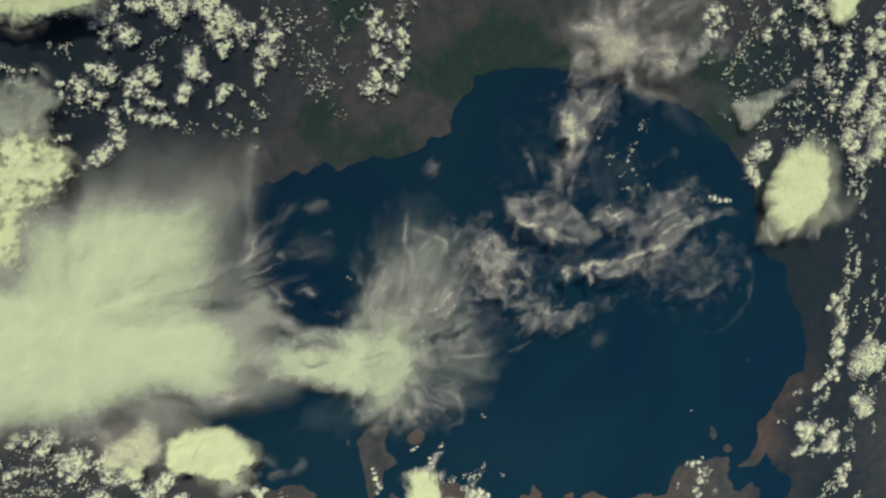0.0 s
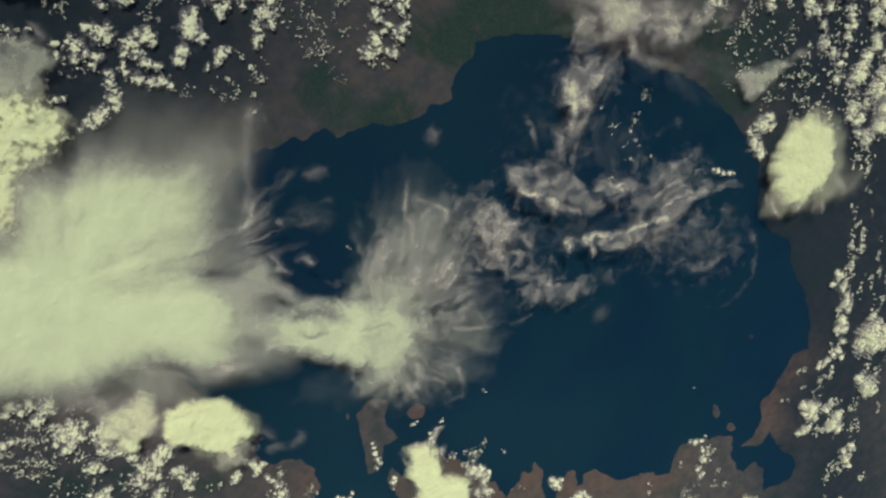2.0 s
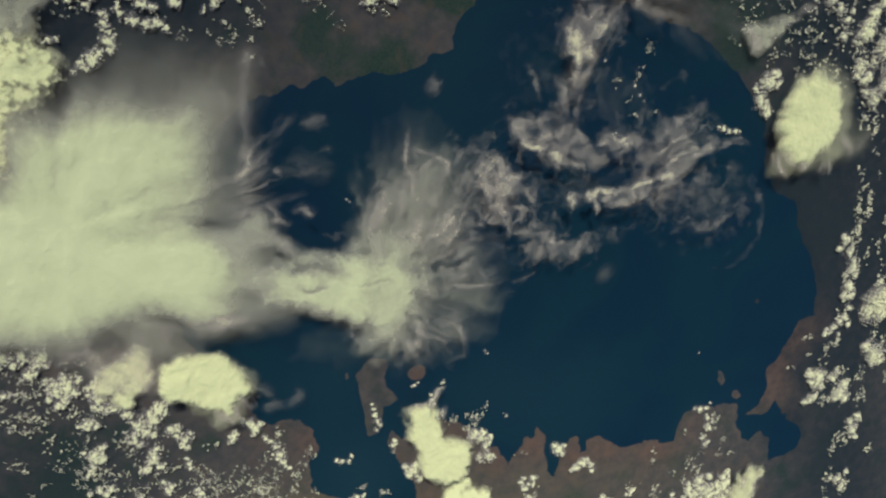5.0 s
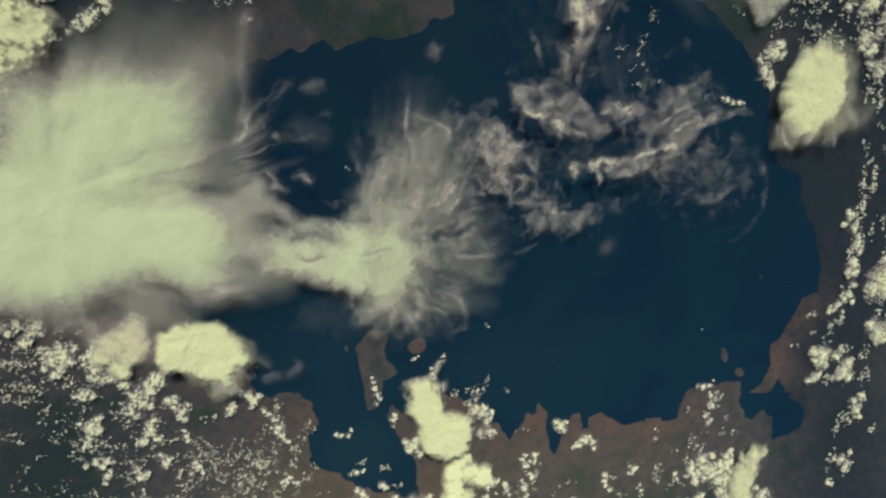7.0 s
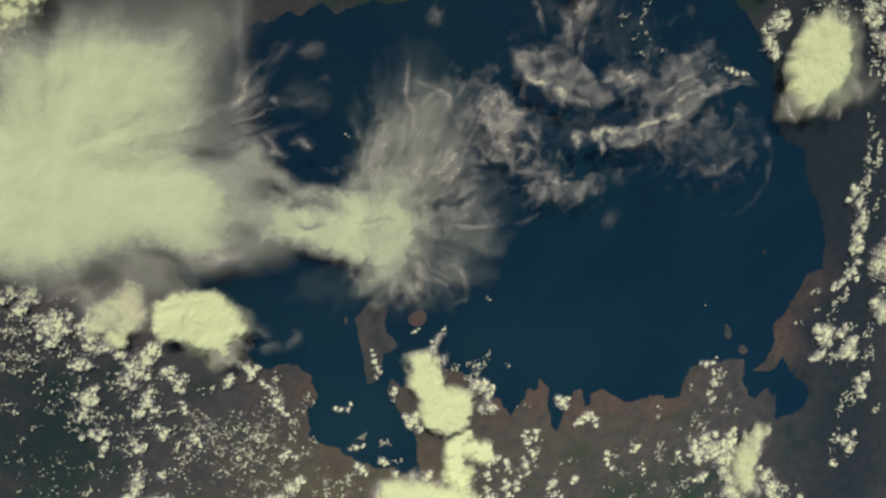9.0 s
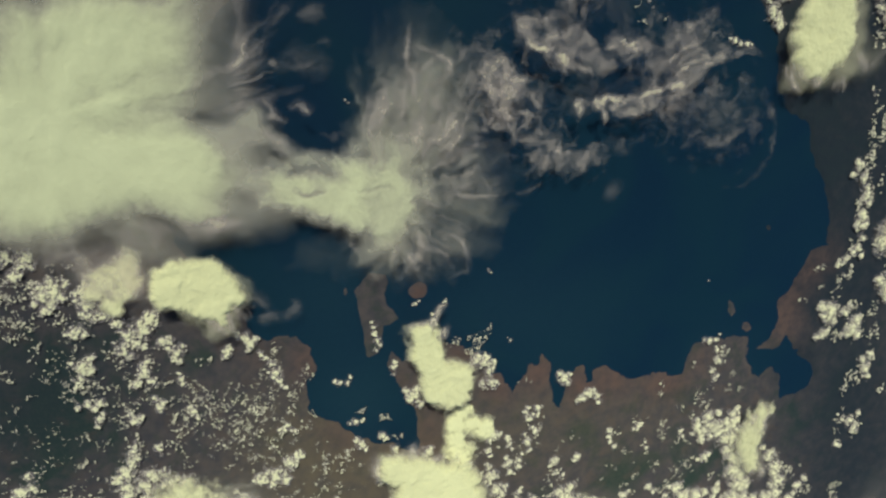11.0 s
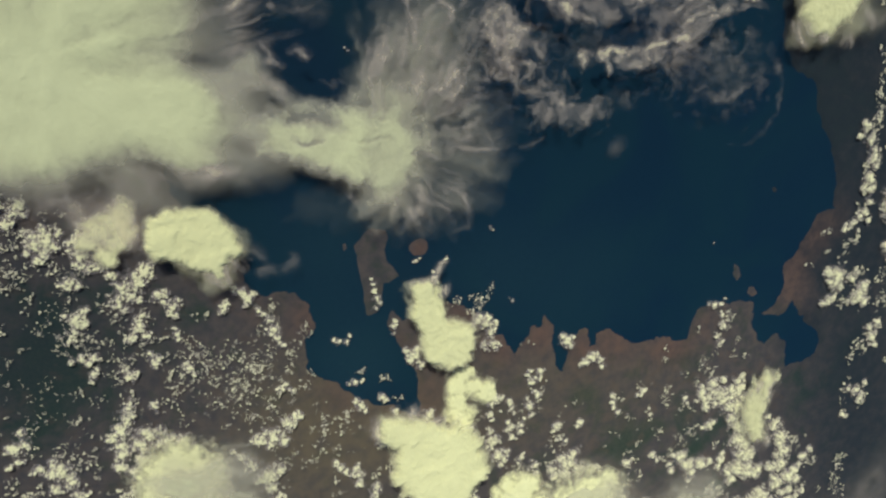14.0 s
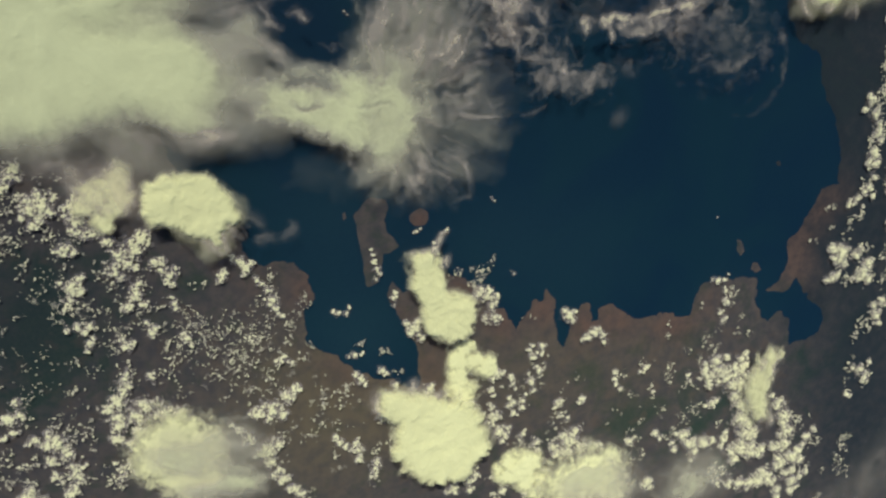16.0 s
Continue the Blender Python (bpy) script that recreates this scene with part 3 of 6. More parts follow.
c.body(0.455, 8.87, [(16.9, -124.3), (31.2, -122.4), (39.7, -129.5), (45.2, -143.1), (37.4, -150.5), (18.5, -146.7), (10.3, -139.4)])
c.gap(0.72, 2.61, [(2, -139.3), (9.1, -136.1), (19.3, -132.3), (30.9, -128.7)])
c.gap(0.45, 1.96, [(16.5, -144.1), (23, -144), (28.8, -143)])
c.gap(0.45, 2.61, [(16.4, -185.3), (28.5, -184.5), (37.8, -183.2)])
c.gap(0.4, 3.17, [(-1.1, -182.6), (6.2, -182.9), (13.3, -186.6)])
c.gap(0.7, 2.56, [(29.9, -151.3), (31.1, -158.1), (30, -168.2)])
c.wisp(0.455, 1.3, [(6.4, -135.8), (25.2, -128.2), (37, -121.3), (39.5, -113.7), (49.3, -105.1)])
c.wisp(0.166, 1.9, [(34.2, -121.1), (39, -109), (37.5, -92.2), (40.2, -76.2)])
c.wisp(0.256, 2.85, [(40.2, -75.5), (40.3, -79.8)])
c.wisp(0.125, 0.9, [(40.3, -112.2), (46.3, -107.9), (52.3, -99.1)])
c.wisp(0.166, 1.05, [(50.4, -119.2), (51.7, -124.1)])
c.fan(0.06, 1.7, 26, [(-23.4, -107.4), (-20.8, -93.3), (-11.8, -78.3)], [(25.8, -115.7), (32.3, -96.4), (30.5, -75.8)])
c.fan(0.166, 0.85, 26, [(25.2, -128.2), (38.6, -119.9), (52.1, -108.4)], [(18.5, -146.7), (37.8, -139), (63.7, -133.3)])
c.fan(0.06, 1.15, 16, [(17, -173.3), (31.9, -177.1), (50.2, -185)], [(10.7, -181), (28.3, -188.9), (43.7, -193)])
c.fan(0.21, 1.31, 26, [(16.6, -181.8), (28.5, -185.3), (37.5, -190.3)], [(-20.9, -183), (-17.3, -190.4), (-21.9, -194.8)])
c.fan(0.087, 1.41, 12, [(-6.6, -180.1), (-5.7, -187.1), (-7.5, -192)], [(-50.9, -184.9), (-52.8, -189.6), (-57, -192.2)])
c.fan(0.037, 1.87, 18, [(-62.9, -137.6), (-29.3, -129.1), (6.7, -109.7)], [(-66.8, -167.9), (-30.4, -166.7), (20.5, -163.5)])
c.build("anvil_cloud", "vast dull white storm anvil with soft feathered edges")
c = Vapour(10.0, calm=42.0, edge=0.45, thick=1.4, seed=137, ragged=1.4, grain=4, contrast=0.25, middle=(95.1, -178.5))
c.body(1.925, 3.37, [(34, -168.7), (40.4, -163.6), (52.5, -163.5), (64.8, -166.6), (75.2, -164.4), (85.7, -164), (90.4, -176.2), (87.4, -191), (79.7,
    -190.2), (69, -187.4), (57.1, -185.7), (48.5, -181.3), (40.8, -174.4)])
c.body(0.668, 10.78, [(85.7, -162.4), (93.1, -145.5), (103.7, -140.2), (113.2, -147.6), (118.6, -166.3), (104.5, -176.3)])
c.body(1.172, 9.48, [(79.7, -163.3), (90.3, -159.7), (101, -159.3), (110.6, -167), (115.8, -179.5), (113, -193), (106.7, -202.6), (95.5, -207.9),
    (87.5, -201.3), (82.8, -188.6)])
c.body(0.778, 3.61, [(50.2, -170.9), (64.7, -171.2), (82.7, -170.2), (98.1, -168.8), (107.7, -175.1), (109.6, -187.3), (101.8, -198.3), (92.2,
    -196.8), (82.8, -186.9), (69.1, -183.3), (55.8, -180.6)])
c.body(1.229, 2.96, [(23.2, -148.9), (31.5, -145.2), (42.6, -140.7), (48, -146.3), (55.6, -154.4), (67.8, -159), (78.2, -161.5), (69.2, -166.9),
    (55.4, -163.2), (52.6, -157.7), (40.7, -156.7), (33.5, -163.9), (25.3, -161.4)])
c.body(0.304, 9.48, [(79.7, -161.7), (87.1, -148.1), (94.5, -133.1), (103.3, -121.5), (113.9, -119.3), (125, -126.4), (132.2, -143), (129.9, -164.3),
    (118.9, -174.8), (98.1, -170.5)])
c.body(0.125, 10.42, [(90, -135.8), (100, -109.2), (110.4, -106.9), (124.8, -120.1), (136.3, -128.9), (140.8, -152.1), (150.2, -170.1), (144.6,
    -190.4), (134.2, -185.4), (116.9, -162.8), (100.8, -149.5)])
c.body(0.183, 9.99, [(110.7, -168.7), (133.2, -164.7), (144, -179.7), (144.9, -195.8), (135.4, -210.7), (118.7, -215.2), (102, -210.7), (109.8,
    -196)])
c.body(0.048, 7.24, [(61.4, -195.6), (87.5, -199.6), (90.8, -214.2), (64.2, -210.6)])
c.body(0.256, 4.88, [(22, -173.4), (37.1, -177.9), (45.4, -188.1), (32.3, -192.7), (21.1, -191)])
c.gap(0.25, 1.91, [(39.2, -158.1), (45.6, -156.8), (54, -160.5)])
c.gap(0.4, 1.11, [(58.8, -174.4), (66.2, -176.2), (72.1, -175.7)])
c.gap(0.6, 1.25, [(82.7, -175.2), (92, -174.7), (101.4, -176.8)])
c.wisp(0.507, 1.0, [(106, -107.8), (104.4, -117), (105.7, -126.3), (109.8, -136.1)])
c.wisp(0.455, 1.05, [(109.2, -116.2), (118.5, -118.8), (123.3, -123.1), (122, -129.3), (112.8, -134.8)])
c.wisp(0.21, 1.05, [(105.7, -126.3), (112.5, -124.6), (118.5, -118.4)])
c.wisp(0.21, 1.2, [(109.8, -136.1), (111.7, -150.7), (109, -163.5)])
c.wisp(0.778, 1.15, [(46.6, -136.3), (50.9, -142.7), (55.3, -145.1)])
c.wisp(0.56, 1.3, [(56.6, -139.1), (61.6, -138.5), (65.1, -141.9)])
c.wisp(0.455, 0.55, [(69, -151.4), (75.2, -151.9), (80, -152.6)])
c.wisp(0.256, 0.6, [(50.7, -120.6), (52, -124.8)])
c.wisp(0.149, 1.3, [(61.4, -103.4), (71.2, -101.5)])
c.wisp(0.087, 1.01, [(56.2, -125.9), (63.9, -124.4), (70.3, -121.6)])
c.wisp(0.048, 1.15, [(66.1, -115.9), (72.8, -114.7)])
c.wisp(0.087, 1.25, [(47.6, -111.4), (53.2, -104.6), (58.7, -99.3)])
c.wisp(0.889, 1.0, [(78.9, -196.9), (82.8, -198.5), (86.3, -201.5)])
c.wisp(0.507, 1.0, [(108.2, -165.1), (116.7, -157.8), (126, -148.9), (135.6, -146.6)])
c.wisp(0.166, 0.95, [(116.8, -159.4), (129.7, -159.2), (142.7, -157.3), (151.2, -158.2)])
c.wisp(0.403, 0.8, [(124, -178.9), (132.3, -180.8), (140.7, -180.7), (146, -178.9)])
c.wisp(0.149, 0.91, [(156.1, -180.9), (163.8, -179.1), (171.4, -175.4)])
c.wisp(0.166, 1.06, [(104.6, -179.7), (117.6, -183.2), (127.4, -182.8)])
c.wisp(0.166, 1.05, [(118.2, -200.8), (125.1, -207.2), (130.5, -215.4)])
c.wisp(0.166, 1.2, [(127.8, -191.6), (134.2, -203.2), (136.5, -214.5), (128.9, -217.9)])
c.wisp(0.455, 1.51, [(48, -147), (50.6, -153.5), (57.7, -157.5)])
c.fan(0.201, 0.75, 32, [(90.4, -171.2), (87.9, -149.8), (95, -120.9)], [(109.2, -171.9), (108.5, -145.5), (107.6, -112.7)])
c.fan(0.166, 0.81, 28, [(107.6, -173.4), (113.2, -146), (115.3, -116.3)], [(117.2, -171.2), (129.3, -150.9), (139.5, -129.1)])
c.fan(0.183, 0.61, 24, [(112.3, -170.6), (126.3, -155.5), (142.3, -148.9)], [(111, -180.6), (134, -180.2), (157.8, -179.7)])
c.fan(0.256, 0.55, 30, [(109.6, -185.5), (126.1, -191.3), (143.5, -201)], [(101.8, -198.3), (110.3, -212.1), (113.8, -219.9)])
c.fan(0.166, 0.9, 20, [(40.3, -166.4), (64.8, -167.9), (94.9, -165.1)], [(44.3, -177.3), (69.1, -185.8), (101.7, -194.8)])
c.fan(0.125, 0.9, 12, [(27.1, -152.3), (41, -146.3), (48, -144)], [(33.5, -162.4), (49.1, -158), (69.2, -163.6)])
c.fan(0.166, 1.16, 14, [(92.1, -186.5), (95.4, -200.8), (90.8, -210.6)], [(111.3, -189.2), (115, -203.8), (105.4, -216.7)])
c.build("plume_cloud", "white fan-shaped ice cloud plume with streaming filaments")
c = Vapour(13.0, edge=1.0, thick=1.0, seed=174, ragged=1.7, grain=3.5, contrast=0.4)
c.body(0.455, 5.22, [(137.1, -124), (145.2, -121.1), (153.4, -128), (158.3, -138.5), (154.8, -147.5), (150.9, -152), (146, -145.1), (141.7, -135.2)])
c.body(0.166, 7.87, [(131.1, -118.3), (138.1, -117.1), (147.7, -124.9), (147, -143), (137.9, -145.8), (129.9, -130.6)])
c.body(0.087, 5.16, [(150.9, -105.4), (160.8, -102.8), (173.2, -100.1), (181.3, -105.8), (184.7, -113.6), (193.4, -114.1), (199.7, -110.9), (213.5,
    -109.6), (217.9, -115), (212.9, -120.3), (200.6, -118.9), (191.4, -125.6), (177.7, -125.1), (165.9, -120), (155.2, -114.8)])
c.body(0.133, 8.04, [(213.6, -110.5), (231.6, -107), (248, -104.2), (249.8, -115.6), (243, -126.6), (224.8, -132.9), (212.6, -126.3)])
c.body(0.067, 10.56, [(227.5, -137), (247.3, -127), (266.1, -134.3), (279.4, -145.4), (277.7, -161.8), (259.8, -164.1), (240.6, -154)])
c.body(0.275, 5.57, [(159.7, -149.9), (165.3, -148.5), (176.7, -156.4), (185.2, -162.5), (194.3, -162.8), (193, -170), (183.7, -167.5), (164.8,
    -167.3)])
c.body(0.117, 5.97, [(174.7, -62.9), (189.2, -51.7), (201.5, -52.6), (199.2, -65.1), (189.7, -81.8), (183.8, -98.9), (175.7, -102.8), (172.2, -89.6),
    (177.3, -79.6)])
c.body(0.048, 12.64, [(137.5, -138.4), (155.6, -132.8), (187.8, -128.1), (227.2, -135), (252.6, -133.2), (246.9, -152.6), (207.7, -144.9), (175.7,
    -145.8), (150.1, -162.1), (131.3, -160)])
c.body(0.011, 11.72, [(156.2, -67.3), (173.7, -61.2), (172.3, -86.2), (164.1, -97.8), (151.6, -102.3), (146.9, -85.1)])
c.body(0.037, 9.38, [(188.7, -81.7), (210.8, -87.9), (223, -104.6), (203.4, -109), (187.1, -102.6)])
c.gap(0.35, 3.16, [(192.3, -134), (201.7, -128.2), (211.7, -127.1)])
c.gap(0.5, 1.91, [(182.8, -117.6), (187.9, -119.8)])
c.gap(0.5, 2.26, [(167.5, -128.3), (174.4, -130.7), (180.6, -134.9)])
c.wisp(1.001, 2.36, [(151.8, -105.4), (160.9, -116.1), (169.6, -119.4), (179.5, -123.7), (189.5, -125.6)])
c.wisp(0.353, 1.75, [(151.9, -106.7), (159.5, -109.8), (167.9, -110.3)])
c.wisp(0.403, 1.86, [(161.5, -112.5), (172.6, -110.6), (181.8, -106.7)])
c.wisp(0.353, 1.85, [(169.4, -116.7), (180.5, -113.3), (188.4, -115.3)])
c.wisp(0.507, 2.51, [(194.9, -112.4), (206.1, -114.6), (214.1, -110.5)])
c.wisp(0.353, 1.96, [(187, -121), (196.3, -116.2), (205.3, -116.4)])
c.wisp(0.353, 2.36, [(154.6, -106.3), (164.7, -105.2), (173.8, -103.3)])
c.wisp(0.668, 1.95, [(159.1, -116.5), (166.5, -115.6)])
c.wisp(0.455, 2.31, [(190.5, -126.1), (198.9, -121.5), (208.6, -118.5), (216.2, -111.6)])
c.wisp(0.778, 1.61, [(182.2, -141.4), (193.1, -141.7), (207, -139.5), (217, -136.5), (229.1, -133.7), (241.4, -130.4), (249.5, -127.1)])
c.wisp(0.778, 1.3, [(182.4, -141.1), (184.1, -144.7), (186.1, -147.5)])
c.wisp(0.56, 1.15, [(195, -143.8), (198.4, -149.5)])
c.wisp(0.353, 1.66, [(210.1, -148.1), (215, -140.8), (224.1, -143.5), (230, -148)])
c.wisp(0.353, 1.86, [(229.1, -148.9), (232, -139.3), (247.6, -128.9)])
c.wisp(0.054, 1.46, [(251.7, -127.3), (270.3, -132.6), (283.3, -141.7), (291.2, -152.7), (290.8, -169.5), (283.2, -179.3), (267.7, -183.9)])
c.wisp(0.256, 1.81, [(215, -121.2), (228.2, -112.4), (243.6, -103), (249.5, -100.6)])
c.wisp(0.21, 1.86, [(221, -127.8), (233.2, -118.3), (249.5, -113.7)])
c.wisp(0.166, 1.26, [(234.6, -127.9), (241.8, -118.9), (260.8, -116.3)])
c.wisp(0.102, 1.26, [(251.4, -125.3), (263.3, -118.4), (276.5, -117.3)])
c.wisp(0.614, 2.86, [(161.7, -139.2), (166.5, -138.9)])
c.wisp(0.166, 2.92, [(205.2, -159.4), (209.5, -160)])
c.wisp(0.21, 1.05, [(156.1, -78), (160.5, -87.4), (163.1, -97.8)])
c.wisp(0.507, 1.91, [(190.3, -53), (180.8, -59.7), (176.1, -67.8), (178.8, -76.3), (183, -81.5)])
c.wisp(0.353, 1.61, [(199.1, -55.9), (190.7, -64.9), (186.5, -74.8), (183.6, -86.7), (180.5, -93.8)])
c.wisp(0.507, 1.1, [(186.8, -81.7), (177.7, -84.7), (173.5, -89.7), (174.3, -98.4), (173.3, -101.8)])
c.wisp(0.353, 2.31, [(192.4, -59.9), (185.6, -66.4), (183, -72.2)])
c.wisp(0.149, 1.46, [(184.5, -86.7), (182.5, -95.3), (183.6, -106)])
c.wisp(0.353, 1.61, [(174.1, -76.1), (179.8, -77.2), (182.1, -81.5)])
c.wisp(0.256, 1.3, [(148.6, -139.5), (150.8, -150.8)])
c.wisp(0.56, 1.81, [(146.7, -123.9), (153.6, -130.8), (155.9, -136.5)])
c.wisp(0.166, 1.3, [(136.3, -116.9), (135.2, -129.2)])
c.wisp(0.125, 1.3, [(131.2, -120.9), (130.1, -134.2)])
c.wisp(0.455, 2.67, [(187.4, -164.8), (192.7, -166.9)])
c.wisp(0.06, 0.95, [(225.4, -92.1), (232.8, -87), (238.7, -85.4)])
c.fan(0.275, 0.7, 28, [(191.2, -52.5), (177.6, -64.6), (177.4, -81.3), (173.7, -101.8)], [(200.9, -55.1), (193.1, -70), (187.2, -85.1), (183.6,
    -106)])
c.fan(0.102, 0.85, 10, [(151.9, -106.7), (168.4, -105), (186.3, -113.3), (215.7, -110.6)], [(156.3, -116.6), (173.7, -123.3), (191.5, -126.5), (216.8,
    -119.1)])
c.fan(0.237, 0.7, 26, [(215, -120.8), (231.9, -108.9), (249.5, -100.6)], [(229.3, -135.2), (247, -125), (276.8, -119.3)])
c.fan(0.166, 0.75, 20, [(183.1, -140.8), (206.9, -138.1), (230.9, -131.5)], [(185.5, -144.8), (209.8, -145.1), (236.3, -139.7)])
c.fan(0.087, 1.41, 14, [(229.9, -139.2), (243.6, -130.5), (270.6, -134.6)], [(238.4, -153.8), (259.8, -164.1), (283.6, -156.1)])
c.fan(0.166, 0.91, 18, [(138.4, -122.4), (141, -135.1), (147.2, -146.7)], [(149.4, -123.2), (157.6, -134.8), (153, -149.2)])
c.fan(0.125, 0.96, 14, [(158.7, -149.8), (169.2, -160.4), (191.4, -163.8)], [(161.9, -167.3), (173.7, -167.7), (192.1, -170.8)])
c.build("cirrus_cloud", "thin grey-white cirrus in tangled curling strands")
c = Vapour(12.0, edge=0.6, thick=1.0, seed=211, ragged=1.2, grain=4, contrast=0.45, middle=(199.3, -37.3))
c.body(1.459, 4.46, [(186.8, -29.8), (197.6, -28.3), (208.4, -34.9), (207.6, -44.2), (197.4, -45.1), (191.6, -38.6)])
c.body(0.149, 8.87, [(172.8, -25.7), (188, -16.2), (227.2, -15.5), (244.4, -29.8), (241.7, -41.1), (223.3, -48.5), (210.3, -49.7), (191.5, -47),
    (178.4, -40.9)])
c.body(0.048, 10.44, [(205.6, -47.1), (226.1, -47.3), (251.8, -55.3), (264.1, -71.4), (237.9, -65.5), (213.1, -59.8)])
c.wisp(0.353, 2.31, [(194.3, -35), (181.4, -30.3), (171.6, -26.2)])
c.wisp(0.256, 2.35, [(196.8, -32.5), (188.6, -22), (185, -14)])
c.wisp(0.304, 2.41, [(202.5, -33.7), (215.8, -26.4), (232.3, -19.7), (245.3, -17.5)])
c.wisp(0.403, 2.72, [(207.2, -41.7), (224.7, -37.3), (244.4, -39.3), (257.6, -35.3)])
c.wisp(0.353, 2.41, [(208.1, -44.2), (223.1, -47.3), (240.8, -41.3)])
c.wisp(0.455, 1.36, [(204.8, -45.2), (207, -53.4), (212.6, -60.8)])
c.wisp(0.256, 2.41, [(195.3, -44.1), (184.9, -50.6), (178.5, -61.6)])
c.wisp(0.166, 2.15, [(213.2, -60.3), (224.8, -58.7), (234.5, -62.8)])
c.wisp(0.166, 2.3, [(173.7, -35), (182.9, -44.6), (178.3, -54.2)])
c.fan(0.166, 1.55, 30, [(198.5, -34.9), (184.1, -30.3), (169.1, -28)], [(201, -32.5), (210.7, -20.5), (217.9, -10.9)])
c.fan(0.166, 1.61, 30, [(202.7, -34.9), (222.9, -25.1), (251.3, -17.4)], [(206.7, -44.2), (229.3, -48.6), (259.3, -45)])
c.fan(0.125, 1.3, 16, [(190.4, -37.4), (179.9, -42.1), (174.2, -54.2)], [(202.5, -45.2), (192, -52), (182.1, -64.2)])
c.build("cirrus_cloud", "pale cirrus streaming from a brighter knot")
c = Vapour(10.0, edge=0.4, thick=2.4, seed=640, ragged=0.8, grain=4, contrast=0.12, rumple=0.5, middle=(316.0, -107.6))
c.body(2.868, 3.04, [(332.9, -114.3), (332.5, -102.6), (327.4, -92.8), (319.1, -87.2), (309.7, -87.3), (301.8, -92.9), (297.2, -102.6), (297.3,
    -113.9), (302, -123.9), (310.3, -130), (320, -130.2), (328.3, -124.4)])
c.body(0.353, 3.04, [(312.5, -83.4), (329.4, -85.5), (339.5, -96.5), (341.5, -112.1), (342.7, -124.9), (329.4, -133.6), (314.9, -136.5), (300.1,
    -136.2), (295.1, -129.5)])
c.body(0.125, 4.6, [(334.2, -105.5), (347.3, -112.5), (356.4, -117.8), (352.9, -127.2), (338.3, -131), (329.8, -127.2)])
c.wisp(0.353, 1.78, [(334.9, -116.5), (342.3, -123.3), (343.4, -128.2)])
c.wisp(0.125, 1.48, [(343.4, -128.2), (351.7, -122.3), (354.8, -111.3)])
c.wisp(0.889, 1.37, [(298.8, -129.8), (301.6, -134.7), (306, -137.9)])
c.wisp(0.668, 1.21, [(295.1, -124.8), (296.9, -131.2)])
c.fan(0.353, 1.01, 26, [(295.4, -121.8), (295.4, -127.2), (295.5, -131.1)], [(328.3, -128.7), (331.7, -135.4), (330.5, -138.5)])
c.build("storm_cloud", "tall bright white oval thunderstorm cloud with a smooth top")
c = Vapour(10.0, edge=0.5, thick=2.6, seed=641, ragged=1.0, grain=3.5, contrast=0.12, rumple=0.45, middle=(15.6, -211.9))
c.body(4.414, 1.9, [(0.2, -209.2), (3.2, -202.8), (13.2, -200.4), (23.9, -202), (29.2, -207.7), (34.5, -214), (35.9, -219.3), (31.7, -223.4), (28.3,
    -227.5), (22.7, -227), (13.4, -223.7), (3.5, -220.4), (-0.6, -215)])
c.body(0.778, 2.9, [(20.8, -202.1), (33.1, -209.6), (39.3, -216.9), (36.6, -223.7), (29.7, -233.8), (23.9, -235.4), (19.4, -229.4), (11.7, -225.3),
    (29.6, -216.2)])
c.wisp(0.21, 1.55, [(42.2, -229.5), (50.5, -229.3), (57.7, -227.1), (56.6, -223.5)])
c.wisp(0.087, 1.65, [(37.7, -216.8), (44.1, -220.8), (48.9, -228.2)])
c.fan(0.353, 0.86, 26, [(18.2, -222.3), (22.6, -229.7), (24.7, -236)], [(32.7, -219.9), (39, -223.9), (42.2, -227.7)])
c.build("storm_cloud", "bright white storm cloud with a smooth rounded top and frayed rim")
c = Vapour(10.0, edge=0.7, thick=2.6, seed=645, ragged=1.0, grain=4, contrast=0.1, rumple=0.6)
c.body(3.818, 1.86, [(-63.8, -12.4), (-66, -27.1), (-52.7, -28.1), (-42.4, -28.7), (-34.5, -29.2), (-26.3, -27.6), (-19.8, -26.5), (-12.3, -24.9),
    (-9.8, -18.3), (-19.2, -11)])
c.wisp(0.455, 1.76, [(-20.7, -26.1), (-13.2, -24.9), (-5.4, -21.1)])
c.wisp(0.353, 1.51, [(-42.7, -31.1), (-35.7, -32), (-26.6, -30.4)])
c.build("storm_cloud", "white storm bank with a lumpy ragged rim")
c = Vapour(7.0, edge=0.8, thick=1.0, seed=646, ragged=1.2, grain=4, contrast=0.25)
c.body(0.889, 2.61, [(-51.3, -54.8), (-42, -51.9), (-34.7, -52), (-29.1, -55.8), (-29, -62.3), (-34.7, -69.5), (-53.2, -69.9)])
c.wisp(0.353, 1.35, [(-34.9, -54), (-29.8, -50.1), (-32.1, -46)])
c.wisp(0.166, 1.55, [(-42, -51.9), (-39.4, -46)])
c.build("thin_cloud", "soft grey cloud veil beside a storm top")
c = Vapour(5.0, edge=0.6, thick=1.0, seed=647, ragged=0.9, grain=3, contrast=0.2)
c.body(1.001, 2.22, [(272.6, -66.7), (275.4, -63.8), (284.5, -63.4), (295.8, -59.2), (300.7, -61.3), (294.2, -69.3), (286.8, -75.6), (282.3, -77.5),
    (277.3, -74.1)])
c.wisp(0.668, 1.96, [(274.2, -66.2), (278.5, -70.3), (283.2, -75.9)])
c.wisp(0.256, 2.07, [(296.1, -60.6), (305.2, -56.8), (315.1, -55.9)])
c.build("thin_cloud", "dull white stratus patch over the northern shore")
